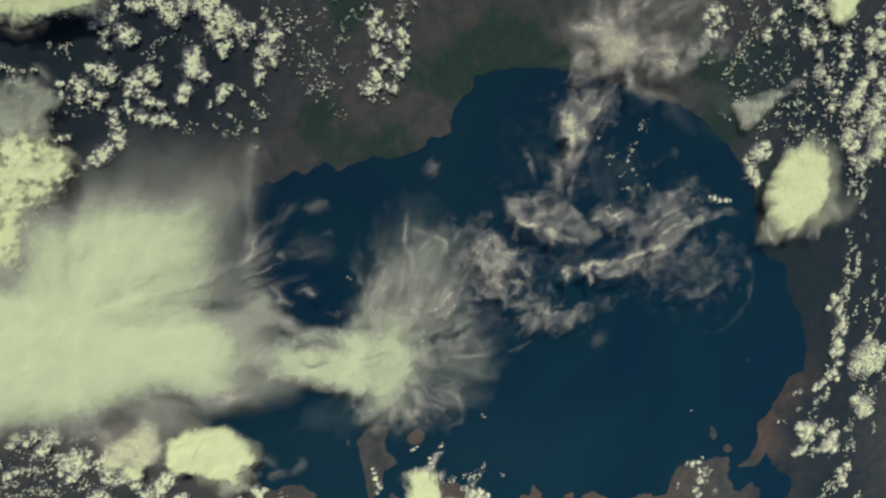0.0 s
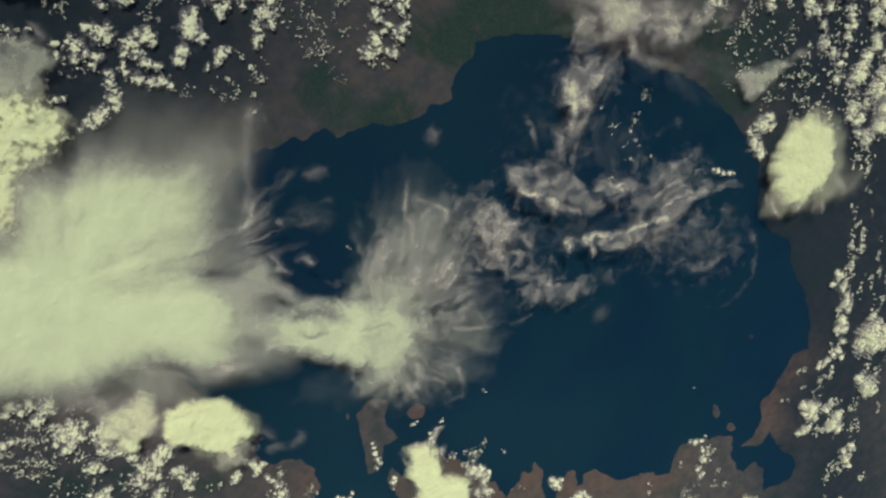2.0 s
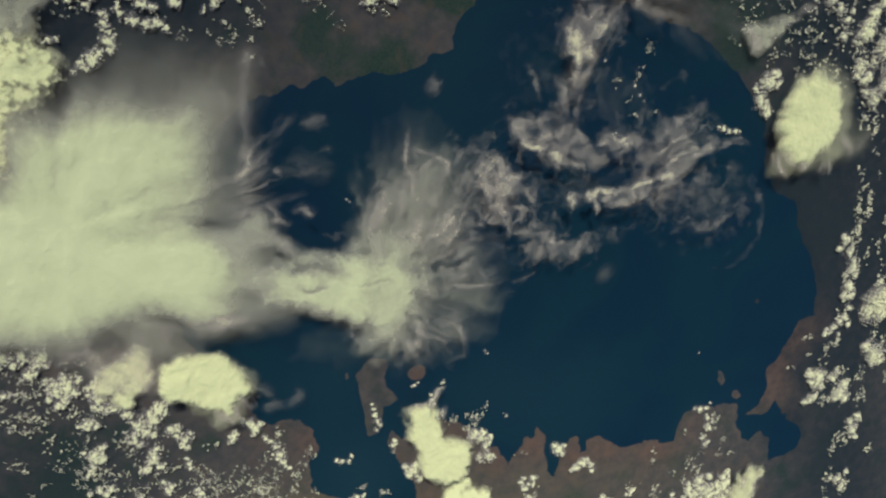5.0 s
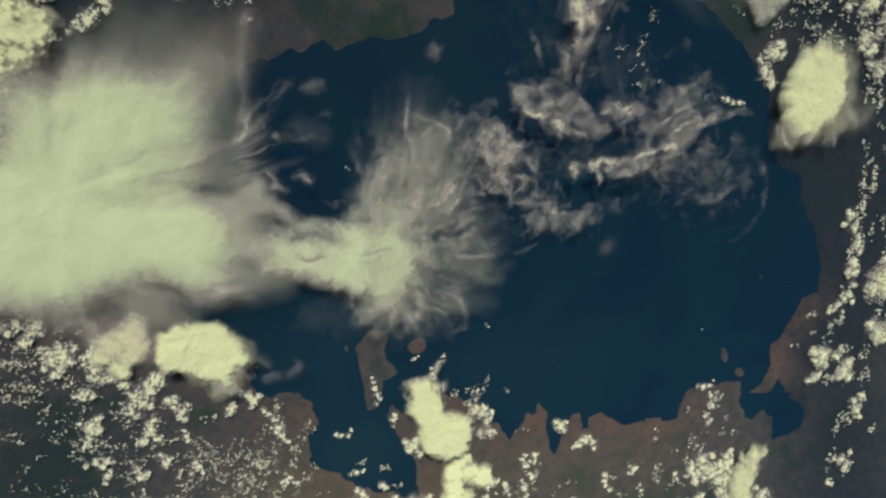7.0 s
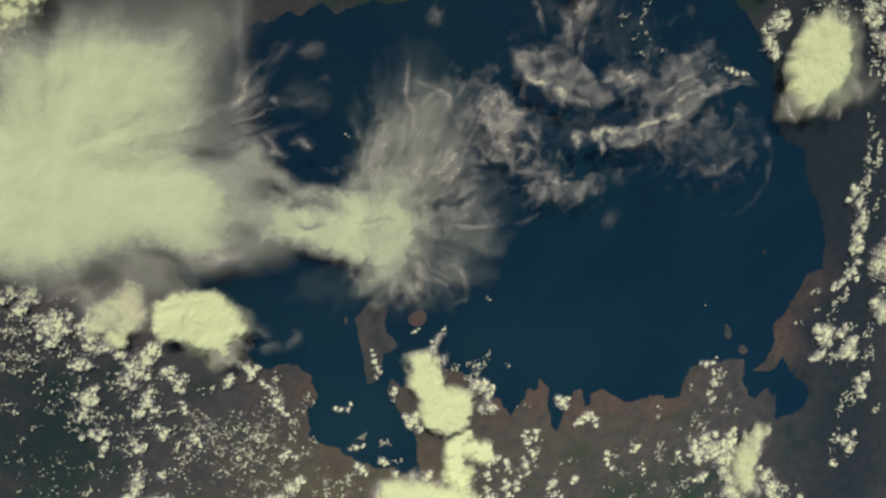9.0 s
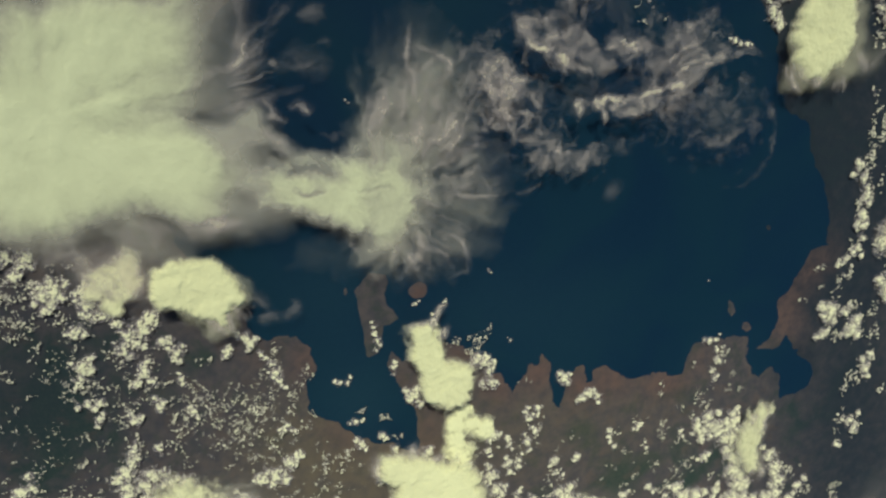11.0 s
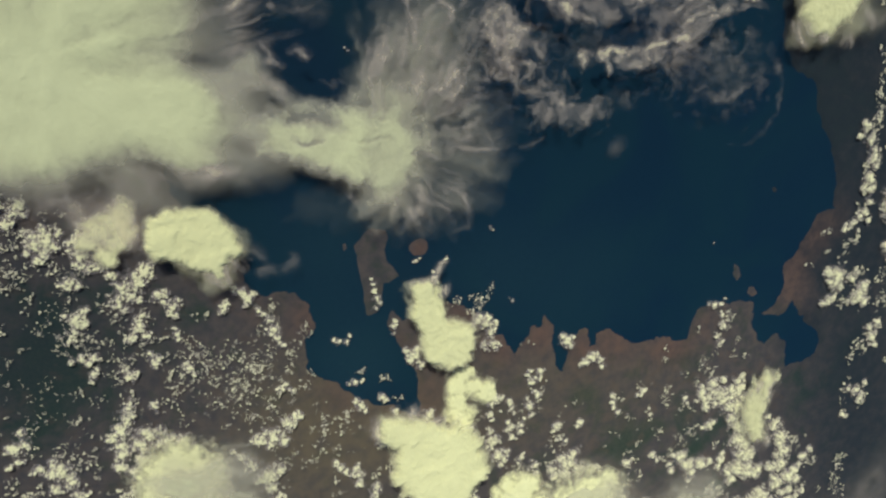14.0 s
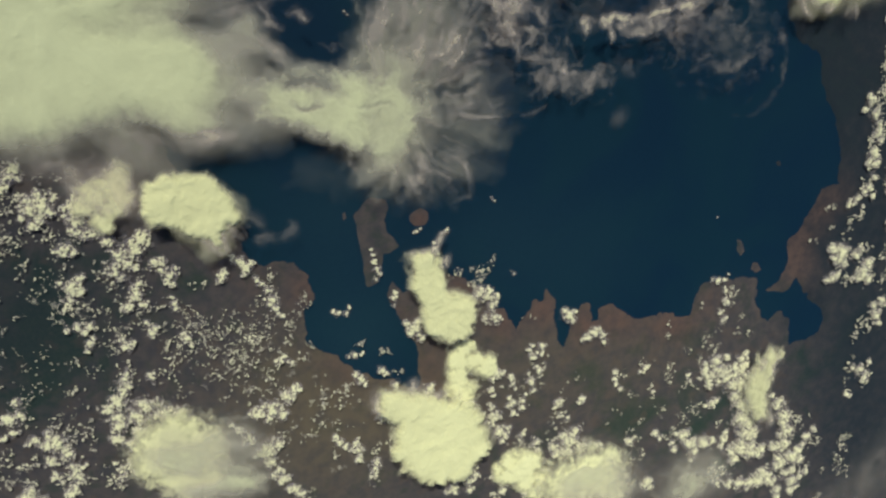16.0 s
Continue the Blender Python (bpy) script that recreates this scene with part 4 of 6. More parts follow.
c = Vapour(10.0, edge=0.8, thick=3.5, seed=642, ragged=1.3, grain=4, contrast=0.1, rumple=0.6, middle=(124.8, -334.9))
c.body(4.414, 2.77, [(96.5, -309.7), (104.4, -306), (119.8, -312), (134.6, -316.5), (144.5, -323.3), (152.6, -337.4), (153.8, -343.5), (148.5,
    -354.4), (136.7, -360.6), (122.6, -360.2), (109.6, -350.6), (103.5, -336.8), (105.5, -327), (97.7, -319.5)])
c.body(0.889, 3.01, [(113.8, -317.3), (139.2, -323.6), (148.7, -339), (144.9, -350.2), (127.7, -354.1), (112.5, -344.2), (110, -327.8)])
c.wisp(1.115, 1.96, [(113.6, -311.7), (111.5, -307), (115.4, -304.3)])
c.wisp(0.889, 1.76, [(124, -314.4), (127, -310.9)])
c.wisp(0.668, 1.91, [(96.6, -314.5), (93.6, -309.7), (96.5, -306.9)])
c.fan(0.668, 1.31, 24, [(98.7, -321.4), (94.7, -316.4), (93.6, -309.7)], [(124, -315.5), (123.9, -311.1), (125.8, -308.1)])
c.build("storm_cloud", "huge bright white thunderstorm cloud with a smooth rounded top")
c = Vapour(9.0, edge=0.8, thick=2.6, seed=643, ragged=1.1, grain=3, contrast=0.12, rumple=0.5, middle=(127.8, -274.3))
c.body(3.818, 2.16, [(108.9, -243), (120.6, -242.1), (125, -249.6), (126.9, -257.8), (130.3, -261.6), (140.6, -264.9), (144.2, -271.1), (140.1,
    -282.5), (132.5, -287), (124.2, -283.9), (117.4, -277.2), (115.1, -268.7), (112.4, -258.3), (110.2, -248.2)])
c.wisp(1.229, 0.95, [(120.7, -243.7), (121.8, -238.5), (123.2, -233.8), (126.6, -231.7)])
c.wisp(1.115, 1.0, [(112.4, -244.1), (110.4, -239.7)])
c.wisp(0.889, 0.8, [(115.8, -242.9), (116.1, -239)])
c.wisp(0.889, 0.8, [(118.1, -243.1), (119.5, -238.9)])
c.wisp(0.778, 0.95, [(124.1, -247.6), (127.5, -242.9)])
c.wisp(0.56, 1.05, [(140.6, -266.4), (144.9, -262.7), (146.4, -259.8)])
c.fan(0.668, 0.7, 20, [(112.1, -246.4), (111, -242.5), (110, -240)], [(125.9, -251.7), (128.6, -247), (129.8, -243.1)])
c.build("storm_cloud", "bright white storm cloud with spiky upper fringes over a headland")
c = Vapour(8.0, edge=0.8, thick=2.2, seed=644, ragged=1.3, grain=3, contrast=0.2, rumple=0.4, middle=(317.8, -342.9))
c.body(1.925, 3.09, [(308.3, -340.2), (311, -325.1), (317.9, -315.1), (326, -316.2), (326.3, -326), (325, -336.2), (325.1, -348), (329.2, -356.7),
    (322.5, -359.7), (313.2, -351.5)])
c.wisp(0.668, 1.73, [(326, -348.2), (329.2, -356.7), (327.6, -363.2)])
c.wisp(0.455, 1.78, [(320.5, -356.6), (324.8, -364.1)])
c.fan(0.455, 1.17, 14, [(308, -328.5), (313.1, -319), (320.2, -312.4)], [(326.1, -341.6), (328.3, -331.4), (329.4, -318.7)])
c.build("storm_cloud", "pale storm top leaning from a cumulus tower over southern land")
heap("bright ragged cumulus arm beside a pale storm top", [(283.9, -324.7, 2.94), (289.4, -320.9, 3.59), (296.6, -319.9, 2.98), (295.3, -328.1, 4.15),
    (302.7, -330.9, 3.71), (293.6, -333.7, 2.48), (294.2, -345.3, 2.23), (288.8, -329.7, 2.48)], 1.9, 0.54, 2040, 0.28)
heap("bright ragged cumulus tower under a pale storm top", [(307.5, -326.5, 4.15), (307.9, -336.4, 4.26), (308.4, -320.9, 3.04), (308, -344.2, 3.70),
    (315.3, -353.4, 4.37), (318.7, -362, 4.42), (321.5, -370.7, 4.47), (324.7, -379.6, 3.86), (312.7, -331.8, 4.00), (313.4, -358.4, 3.56), (303.1,
    -325.3, 2.79)], 1.9, 0.54, 2051, 0.28)
veil("thin_cloud", "faint small cloud puff over the lake", [
    (0.2, 2.3, 3, [(117.2, -92), (119.7, -89.1)]),
    (0.15, 1.5, 2, [(119.7, -89.1), (120.4, -94.7)]),
], 3, 0.8, 285, grain=3, contrast=0.8, warp=1.2)
veil("thin_cloud", "faint haze tuft over the lake", [
    (0.12, 2.2, 4, [(63, -104.8), (72.6, -104.2)]),
    (0.07, 5.0, 4, [(57.9, -120.8), (72.5, -124.5)]),
], 3, 0.8, 322, grain=4, contrast=0.8, warp=1.5)
veil("anvil_cloud", "soft grey storm anvil trailing from a cumulus mass", [
    (0.85, 8.2, 5, [(1.4, -322.8), (15, -330.9)]),
    (0.7, 8.9, 6, [(17.7, -325.6), (32.2, -325.3)]),
    (0.6, 9.1, 6, [(12.1, -341.9), (36.5, -343.6)]),
    (0.5, 7.6, 6, [(26.9, -335.9), (41.5, -344.6)]),
    (0.4, 6.9, 4, [(27.6, -318.8), (39.5, -326.6)]),
    (0.7, 8.0, 4, [(7, -346.7), (26.1, -353.5)]),
], 9, 1.4, 433, grain=9, contrast=0.45, warp=2.5)
veil("anvil_cloud", "smooth grey storm anvil over southern land", [
    (0.9, 10.4, 4, [(202.5, -375.3), (219.6, -376.8)]),
    (0.8, 10.0, 4, [(226.9, -380), (230, -391.3)]),
    (0.35, 8.6, 4, [(229.5, -373.4), (238.5, -389.4)]),
    (0.6, 9.2, 3, [(200.1, -385.3), (221.2, -391.4)]),
], 9, 1.2, 470, grain=9, contrast=0.4, warp=2)
veil("anvil_cloud", "faint grey cloud veil over dark land", [
    (0.4, 13.0, 6, [(268.9, -389.3), (289.6, -400.8)]),
    (0.35, 11.5, 5, [(266.8, -400), (299.6, -391.4)]),
    (0.26, 8.4, 5, [(278.6, -380), (294.9, -386.7)]),
], 7, 1, 507, grain=8, contrast=0.6, warp=2.5)
veil("thin_cloud", "dull veil over cumulus beside a storm", [
    (0.85, 5.5, 2, [(-10, -198.7), (-6.9, -210)]),
    (0.8, 4.5, 2, [(-26.7, -197.9), (-19.5, -204.8)]),
    (0.7, 4.7, 2, [(-3.5, -205.7), (-5.3, -215.8)]),
    (0.8, 5.1, 2, [(-21.9, -209.2), (-12.1, -212)]),
    (0.35, 4.0, 4, [(-36.3, -197.5), (-28.5, -195.7)]),
], 6, 1, 544, grain=6, contrast=0.5, warp=2)
veil("thin_cloud", "faint grey veil over the dark eastern land", [
    (0.12, 17.8, 5, [(419.4, -418), (427.1, -398.8)]),
    (0.07, 17.7, 4, [(383.8, -419.3), (418, -430.3)]),
], 7, 1, 581, grain=8, contrast=0.5, warp=2.5)
veil("thin_cloud", "faint soft cloud patch over the lake", [
    (0.09, 2.8, 2, [(210, -183.6), (212.7, -186.3)]),
    (0.05, 3.9, 2, [(208.8, -186.2), (212.8, -182.3)]),
], 3, 0.8, 655, grain=4, contrast=0.6, warp=1.5)

# Heaped clouds.
heap("bright white knobbly cumulus heaped over dark land", [(-9.1, -28.9, 3.91), (-13.1, -31.6, 1.76), (-9.6, -34.5, 1.77), (-9.9, -38.6, 1.78), (-6,
    -26.5, 2.35), (-13.5, -25.6, 2.32)], 1.9, 0.54, 300, 0.26)
heap("bright white knobbly cumulus heaped over dark land", [(-1.7, -35.5, 3.4), (-4.6, -33.5, 1.59), (1, -37, 1.41)], 1.9, 0.54, 311, 0.26)
heap("bright white knobbly cumulus heaped over dark land", [(2, -24.4, 2.96), (13.6, -27.2, 4.04), (18.8, -24.5, 3.24), (11.5, -23.2, 2.6), (15.5,
    -29.9, 1.83), (7, -22.9, 2.38)], 1.9, 0.54, 322, 0.28)
heap("large bright white cumulus cluster over dark land", [(27.5, -26, 3.7), (33.9, -30.1, 5.85), (30.6, -33.9, 3.77), (39.1, -32.6, 4.02), (33.5,
    -38.9, 2.12), (32.5, -41.9, 1.49), (40.4, -38.5, 1.92), (24.4, -23, 2.85), (29.1, -21.9, 3.28)], 1.9, 0.54, 333, 0.28)
heap("bright white knobbly cumulus heaped over dark land", [(50.9, -36, 3.25), (49, -41.1, 3.05), (45.3, -46.1, 2.18), (46.5, -51.2, 2.2), (44.5,
    -32.2, 1.49), (50.6, -30, 1.5), (53.6, -34.7, 1.74), (51.1, -45.1, 1.98), (44.9, -52.7, 1.54)], 1.9, 0.54, 344, 0.26)
heap("dull white flattened cumulus with a soft veil", [(21.8, -43.9, 3.57), (20.6, -47.5, 3.58), (25, -49.7, 2.13), (18, -55.6, 2.34), (16.1, -59.1,
    2.34), (23, -41.7, 1.89)], 2, 0.3, 355, 0.28, fray=0.4, lumps=0.2)
heap("bright white knobbly cumulus heaped over dark land", [(-10.8, -48.9, 4.03), (-15.6, -47.8, 2), (-8.8, -51, 2.84), (-19.1, -54, 2.81), (-21.8,
    -51.8, 1.79), (-20.4, -58.1, 1.81), (-23.9, -53.9, 1.59), (-12.5, -57.2, 2.03), (-26.1, -57, 1.59), (-14.8, -60.3, 1.43), (-27, -52.8, 1.38),
    (-16.4, -56.1, 1.62)], 1.9, 0.54, 366, 0.26)
heap("bright white knobbly cumulus heaped over dark land", [(-1.3, -53.2, 3.09), (5.2, -49.7, 3.1), (1.5, -56.4, 1.87), (4.3, -59.7, 2.72), (8.3, -61,
    1.9), (-2.9, -56.3, 1.86), (2.1, -48.6, 1.64), (6.9, -52.2, 1.66)], 1.9, 0.54, 377, 0.26)
heap("bright white curled chain of cumulus", [(-8.9, -67.5, 2.29), (-9.1, -63.7, 1.65), (-3.1, -63.4, 1.88), (0.8, -65.6, 2.1), (9.4, -66.7, 2.35),
    (12.2, -68.6, 1.72), (5.2, -67.3, 1.91), (-8, -73.4, 2.31), (-4, -61.6, 1.66), (-6.7, -70.6, 1.68), (-7.8, -76.7, 1.69)], 1.9, 0.54, 388, 0.26)
heap("white knobbly cumulus beside a broad storm anvil", [(-14.6, -79.8, 2.94), (-18.4, -81.8, 1.68), (-11.3, -77.1, 1.89), (-16.5, -83, 1.47), (-21,
    -84.4, 1.05)], 1.9, 0.54, 399, 0.26)
heap("thin white curled cumulus patch", [(31.8, -55.9, 2.39), (30.6, -59.2, 1.75), (26.6, -61.6, 1.31), (35.1, -54.9, 1.31)], 1.5, 0.36, 410, 0.26,
    soft=0.5)
heap("bright white lumpy storm top among dull cloud", [(-40.8, -81.1, 12.9), (-45.6, -89.5, 10.28), (-33.3, -81.5, 5.99), (-45.7, -74.6, 7.92),
    (-39.2, -92, 6.03), (-31.7, -84.8, 3.83)], 5, 0.21, 421, 0.4, fray=0.6, lumps=0.4, bit=2.6, soft=1.0, warp=0.3, film=0.35, still=True)
heap("bright white lumpy cloud edge beside a storm anvil", [(-48.9, -101.3, 7.68), (-48.9, -109.1, 6.66), (-51.6, -115.7, 7.26), (-45.5, -104.9,
    3.87)], 5, 0.21, 432, 0.4, fray=0.6, lumps=0.22, bit=2.6, soft=1.1, warp=0.3, film=0.35, still=True)
heap("small white cumulus tuft", [(-28.1, -73, 1.43), (-25.7, -72.2, 1.23), (-30.2, -73.8, 0.81)], 1.9, 0.54, 443, 0.26)
heap("bright white knobbly cumulus heaped over dark land", [(94, -26.9, 2.05), (91.8, -32.3, 1.83), (95.3, -34, 2.07), (90.6, -30.1, 1.36), (98.9,
    -34, 1.62), (96.5, -30.7, 1.61), (92.9, -29.2, 1.6), (91.8, -35.2, 1.15)], 1.9, 0.54, 454, 0.26)
heap("bright white knobbly cumulus heaped over dark land", [(104.2, -33.5, 1.86), (105.7, -36.2, 1.64), (102.8, -37.4, 1.64), (104.3, -39.6, 0.94)],
    1.9, 0.54, 465, 0.26)
heap("bright white knobbly cumulus heaped over dark land", [(93, -40.8, 2.09), (94.7, -43, 1.4), (98.6, -44.9, 1.88), (96.7, -47.6, 1.18)], 1.9, 0.54,
    476, 0.26)
heap("bright compact cumulus tower over dark land", [(93.1, -52.2, 2.59), (91, -56.3, 2.6), (93.9, -55, 2.37), (87.6, -55.8, 1.17), (91.9, -49.8,
    1.64)], 1.5, 0.72, 487, 0.28)
heap("bright white knobbly cumulus heaped over dark land", [(105.4, -46.3, 2.14), (103.6, -50, 1.91), (106.9, -44.9, 1.43), (101.6, -48.1, 1.19)],
    1.9, 0.54, 498, 0.26)
heap("bright white knobbly cumulus heaped over dark land", [(101.5, -56.5, 1.68), (97.9, -55.1, 1.19), (99.4, -57, 1.2)], 1.9, 0.54, 509, 0.26)
heap("bright white knobbly cumulus heaped over dark land", [(254.5, -22.5, 3.36), (257.4, -26.8, 2.54), (253.2, -33.2, 2.55), (257.4, -33.7, 1.99),
    (262.3, -31.1, 1.71), (250.4, -25.6, 1.96), (259, -21.7, 1.97)], 1.9, 0.54, 520, 0.26)
heap("bright white knobbly cumulus heaped over dark land", [(286.2, -34.1, 2.65), (289.3, -25.2, 2.34), (291.6, -23, 1.76), (287.4, -31.7, 1.77),
    (289.2, -35.7, 1.48)], 1.9, 0.54, 531, 0.26)
heap("bright white knobbly cumulus heaped over dark land", [(311.1, -21.7, 2.99), (309.5, -32.9, 3.03), (314.6, -36.9, 2.75), (316.5, -22.7, 3.01),
    (321.8, -35, 2.46), (306.9, -18.1, 2.67), (309.6, -37.7, 2.13), (319.3, -42.4, 2.17), (320.3, -28.8, 2.44)], 1.9, 0.54, 542, 0.28)
heap("smooth bright white storm top with a rounded outline", [(325.3, -19.6, 6.6), (324.6, -22.8, 4.9), (327.3, -13.8, 8.0), (322.3, -16.5, 5.4)],
    6, 0.3, 553, 0.4, fray=0.34, lumps=0.22, soft=0.8, bit=2.6, warp=0.3, film=0.55, still=True)
heap("bright white knobbly cumulus heaped over dark land", [(335.5, -36, 2.82), (339.2, -42.4, 2.53), (337, -48, 2.54), (337.5, -39.6, 2.21), (334.6,
    -43.8, 1.89)], 1.9, 0.54, 564, 0.28)
heap("bright white knobbly cumulus heaped over dark land", [(352, -37.7, 3.83), (356.2, -32.6, 3.19), (351.4, -42.4, 2.25), (359.9, -39.6, 3.23),
    (348.5, -31.3, 1.9), (354.6, -24.4, 2.84)], 1.9, 0.54, 575, 0.28)
heap("broad patch of white cumulus over purple-brown land", [(346.8, -68.1, 5.26), (349.2, -63.2, 4.26), (350.9, -58, 3.27), (355.7, -52.3, 3.92),
    (361.9, -75.8, 6.07), (364.1, -68.4, 4.36), (349, -84.3, 3.36), (356.2, -83.1, 3.04), (368.7, -94.2, 5.55), (362.6, -100.1, 4.16), (354.4, -90.5,
    3.06), (370.1, -85.1, 4.82), (344.5, -73.8, 2.64), (364.7, -58.2, 2.99), (348.3, -88.8, 2.7), (355.2, -98.2, 3.09)], 1.9, 0.54, 586, 0.28)
heap("bright white knobbly cumulus heaped over dark land", [(322.2, -51.5, 3.14), (329, -56.4, 2.55), (334.7, -69.3, 2.6), (334.7, -62.1, 2.26),
    (337.3, -57.9, 1.93)], 1.9, 0.54, 597, 0.28)
heap("ragged white cumulus patch beside a storm", [(292.9, -91.9, 4.14), (290.3, -100, 3.53), (295.8, -106.8, 2.6), (297, -88, 2.87), (293.8, -103.7,
    2.59), (299.4, -93, 1.93), (286.7, -95.4, 1.91)], 1.5, 0.42, 608, 0.28)
heap("small flat cumulus line over the lake", [(271.3, -114.6, 1.6), (274.9, -115.7, 1.61), (278.4, -115.6, 1.29), (268.8, -113.8, 0.96), (281,
    -116.6, 0.97)], 1, 0.42, 641, 0.26)
heap("chain of bright white cumulus over the eastern land", [(362.1, -178.5, 3.02), (367.2, -186, 3.06), (371.4, -196.4, 3.1), (370.7, -207.1, 3.53),
    (374, -213.7, 2.77), (371.1, -191.8, 2.7), (360.1, -183.5, 1.89), (370.1, -211.4, 2.75), (374.7, -220, 1.99), (374.2, -201, 2.35)], 1.9, 0.54,
    652, 0.28)
heap("large bright white cumulus over the eastern land", [(394.1, -221.6, 8.14), (389.4, -224.7, 4.47), (399.7, -216.8, 5.7), (394.9, -208.4, 3.21),
    (405.9, -225.1, 4.95), (408.6, -219.1, 4.94), (400.1, -228.1, 4.12)], 1.5, 0.54, 663, 0.28)
heap("bright white knobbly cumulus heaped over dark land", [(402.2, -252.6, 5.92), (395.7, -247.7, 3.76), (406.3, -257.9, 3.84), (401.8, -259.2,
    2.98)], 1.9, 0.54, 674, 0.28)
heap("bright white knobbly cumulus heaped over dark land", [(362.2, -263.7, 5.35), (355.6, -260.7, 3.26), (366.2, -270.3, 3.33), (358.4, -265.8,
    2.88)], 1.9, 0.54, 685, 0.28)
heap("bright white knobbly cumulus heaped over dark land", [(374.4, -265.4, 3.75), (382, -275.7, 4.67), (378.6, -279.5, 3.39), (382.8, -269.9, 2.95),
    (386.6, -280.6, 3)], 1.9, 0.54, 696, 0.28)
heap("bright white knobbly cumulus heaped over dark land", [(359.9, -278.1, 3.33), (356.6, -278.3, 2.08), (363.4, -276.7, 2.09)], 1.9, 0.54, 707,
    0.26)
heap("bright white knobbly cumulus heaped over dark land", [(398.1, -304.5, 3.54), (394.3, -298.4, 2.63), (401.7, -310.2, 2.68), (400.3, -295.4,
    2.64)], 1.9, 0.54, 718, 0.28)
heap("chain of small cumulus at the eastern shore", [(371.3, -229.3, 2.41), (366.3, -233, 2.41), (362.2, -235.1, 2.4), (374, -226.7, 2.01), (377.7,
    -231.7, 2.02), (371.2, -237.5, 1.62)], 1.9, 0.54, 729, 0.28)
heap("white knobbly cumulus below a storm anvil", [(-45.2, -198, 3.41), (-47.8, -204.4, 2.82), (-42.7, -201.4, 2.02)], 1.5, 0.42, 740, 0.28)
heap("bright white knobbly cumulus heaped over dark land", [(-35.9, -212.8, 4.17), (-39.6, -211, 3.1), (-36.4, -217.4, 2.52), (-41.8, -214, 1.86),
    (-31.7, -210.1, 2.09), (-37.7, -208.2, 1.86), (-33.6, -215.1, 1.89)], 1.5, 0.48, 751, 0.26)
heap("dull white cumulus bank mixed with thin high cloud", [(-20.3, -212.3, 4.68), (-25.5, -214.3, 3.18), (-15.2, -214.5, 3.87), (-23, -220.1, 3.21),
    (-25.4, -223.4, 1.93), (-21, -224.9, 1.95), (-18, -208.4, 3.18), (-24, -208.8, 2.52), (-27.3, -218.7, 1.7)], 2, 0.42, 762, 0.28)
heap("broad ragged cumulus field in bright white", [(-13.6, -229.1, 2.65), (-15.4, -225.5, 1.75), (-9.8, -234.2, 3.13), (-3.7, -232.3, 4.5), (-7,
    -239.2, 2.71), (-11.4, -241.2, 2.93), (-9.6, -245, 2.04), (-0.9, -227.7, 3.14), (-15.1, -237.3, 1.56), (-3.9, -240.7, 2.05), (1.5, -230.3, 2.03),
    (-9.6, -236.6, 2.02)], 1.5, 0.48, 784, 0.28)
heap("bright white knobbly cumulus heaped over dark land", [(-29.1, -230.2, 2.59), (-32.2, -231.1, 1.72), (-26.2, -231.8, 1.52), (-29.9, -232.5,
    1.73)], 1.9, 0.54, 795, 0.26)
heap("dull white cumulus over dark land", [(-27.6, -247, 3.55), (-29.7, -251.7, 2.45), (-25.2, -243, 1.99), (-31.6, -256.3, 1.79), (-32.8, -245.4,
    1.54), (-25.8, -249.6, 2.01)], 1.5, 0.42, 806, 0.26)
heap("bright white knobbly cumulus heaped over dark land", [(-4.9, -253.5, 3.01), (-1.8, -256.8, 1.87), (-7.3, -257.5, 1.85), (-10.4, -258.4, 1.39),
    (-3.4, -247.9, 1.61), (-4.6, -250.3, 1.84)], 1.9, 0.54, 817, 0.26)
heap("bright white knobbly cumulus heaped over dark land", [(3.7, -239.5, 2.52), (6.2, -238.7, 1.84), (5.1, -242.1, 1.62)], 1.9, 0.54, 828, 0.26)
heap("bright white knobbly cumulus heaped over dark land", [(8.8, -244.9, 2.56), (10, -248.5, 1.64), (11.2, -242.6, 1.63), (7.6, -247.8, 1.17)], 1.9,
    0.54, 839, 0.26)
heap("bright white knobbly cumulus heaped over dark land", [(9.9, -257.5, 1.66), (10.8, -260.2, 1.43), (9.3, -255, 1.18)], 1.9, 0.54, 850, 0.26)
heap("bright white knobbly cumulus heaped over dark land", [(29, -247.7, 2.17), (30.4, -245.8, 1.68), (28, -249.6, 1.2)], 1.9, 0.54, 861, 0.26)
heap("bright white knobbly cumulus heaped over dark land", [(37.3, -241.1, 2.17), (39.8, -244.1, 2.43), (34.4, -239.6, 1.68), (42.1, -242.8, 1.46),
    (38.7, -246.8, 1.46)], 1.9, 0.54, 872, 0.26)
heap("chain of bright white cumulus along a brown cape", [(43.6, -249.6, 1.48), (45.6, -252.3, 1.49), (48.4, -255.2, 2), (50.3, -259.1, 2.01), (51.6,
    -263.7, 2.03), (49.2, -262.1, 1.51), (52.5, -266.4, 1.27), (46.9, -259.2, 1.25), (54.4, -268, 1.28)], 1.9, 0.54, 883, 0.26)
heap("ragged bright cumulus patches over dark land", [(-40.6, -316.2, 4.32), (-44.4, -316.1, 2.86), (-48.9, -314, 2.36), (-36.8, -322.3, 2.92),
    (-43.1, -323.9, 2.66), (-34.8, -328.8, 2.71), (-42.2, -332.4, 2.45), (-34.3, -333.3, 2.73), (-51.9, -314.2, 1.41), (-42.6, -311, 2.38), (-37.6,
    -318.6, 2.42), (-31.2, -328.9, 1.48)], 1.5, 0.48, 894, 0.28)
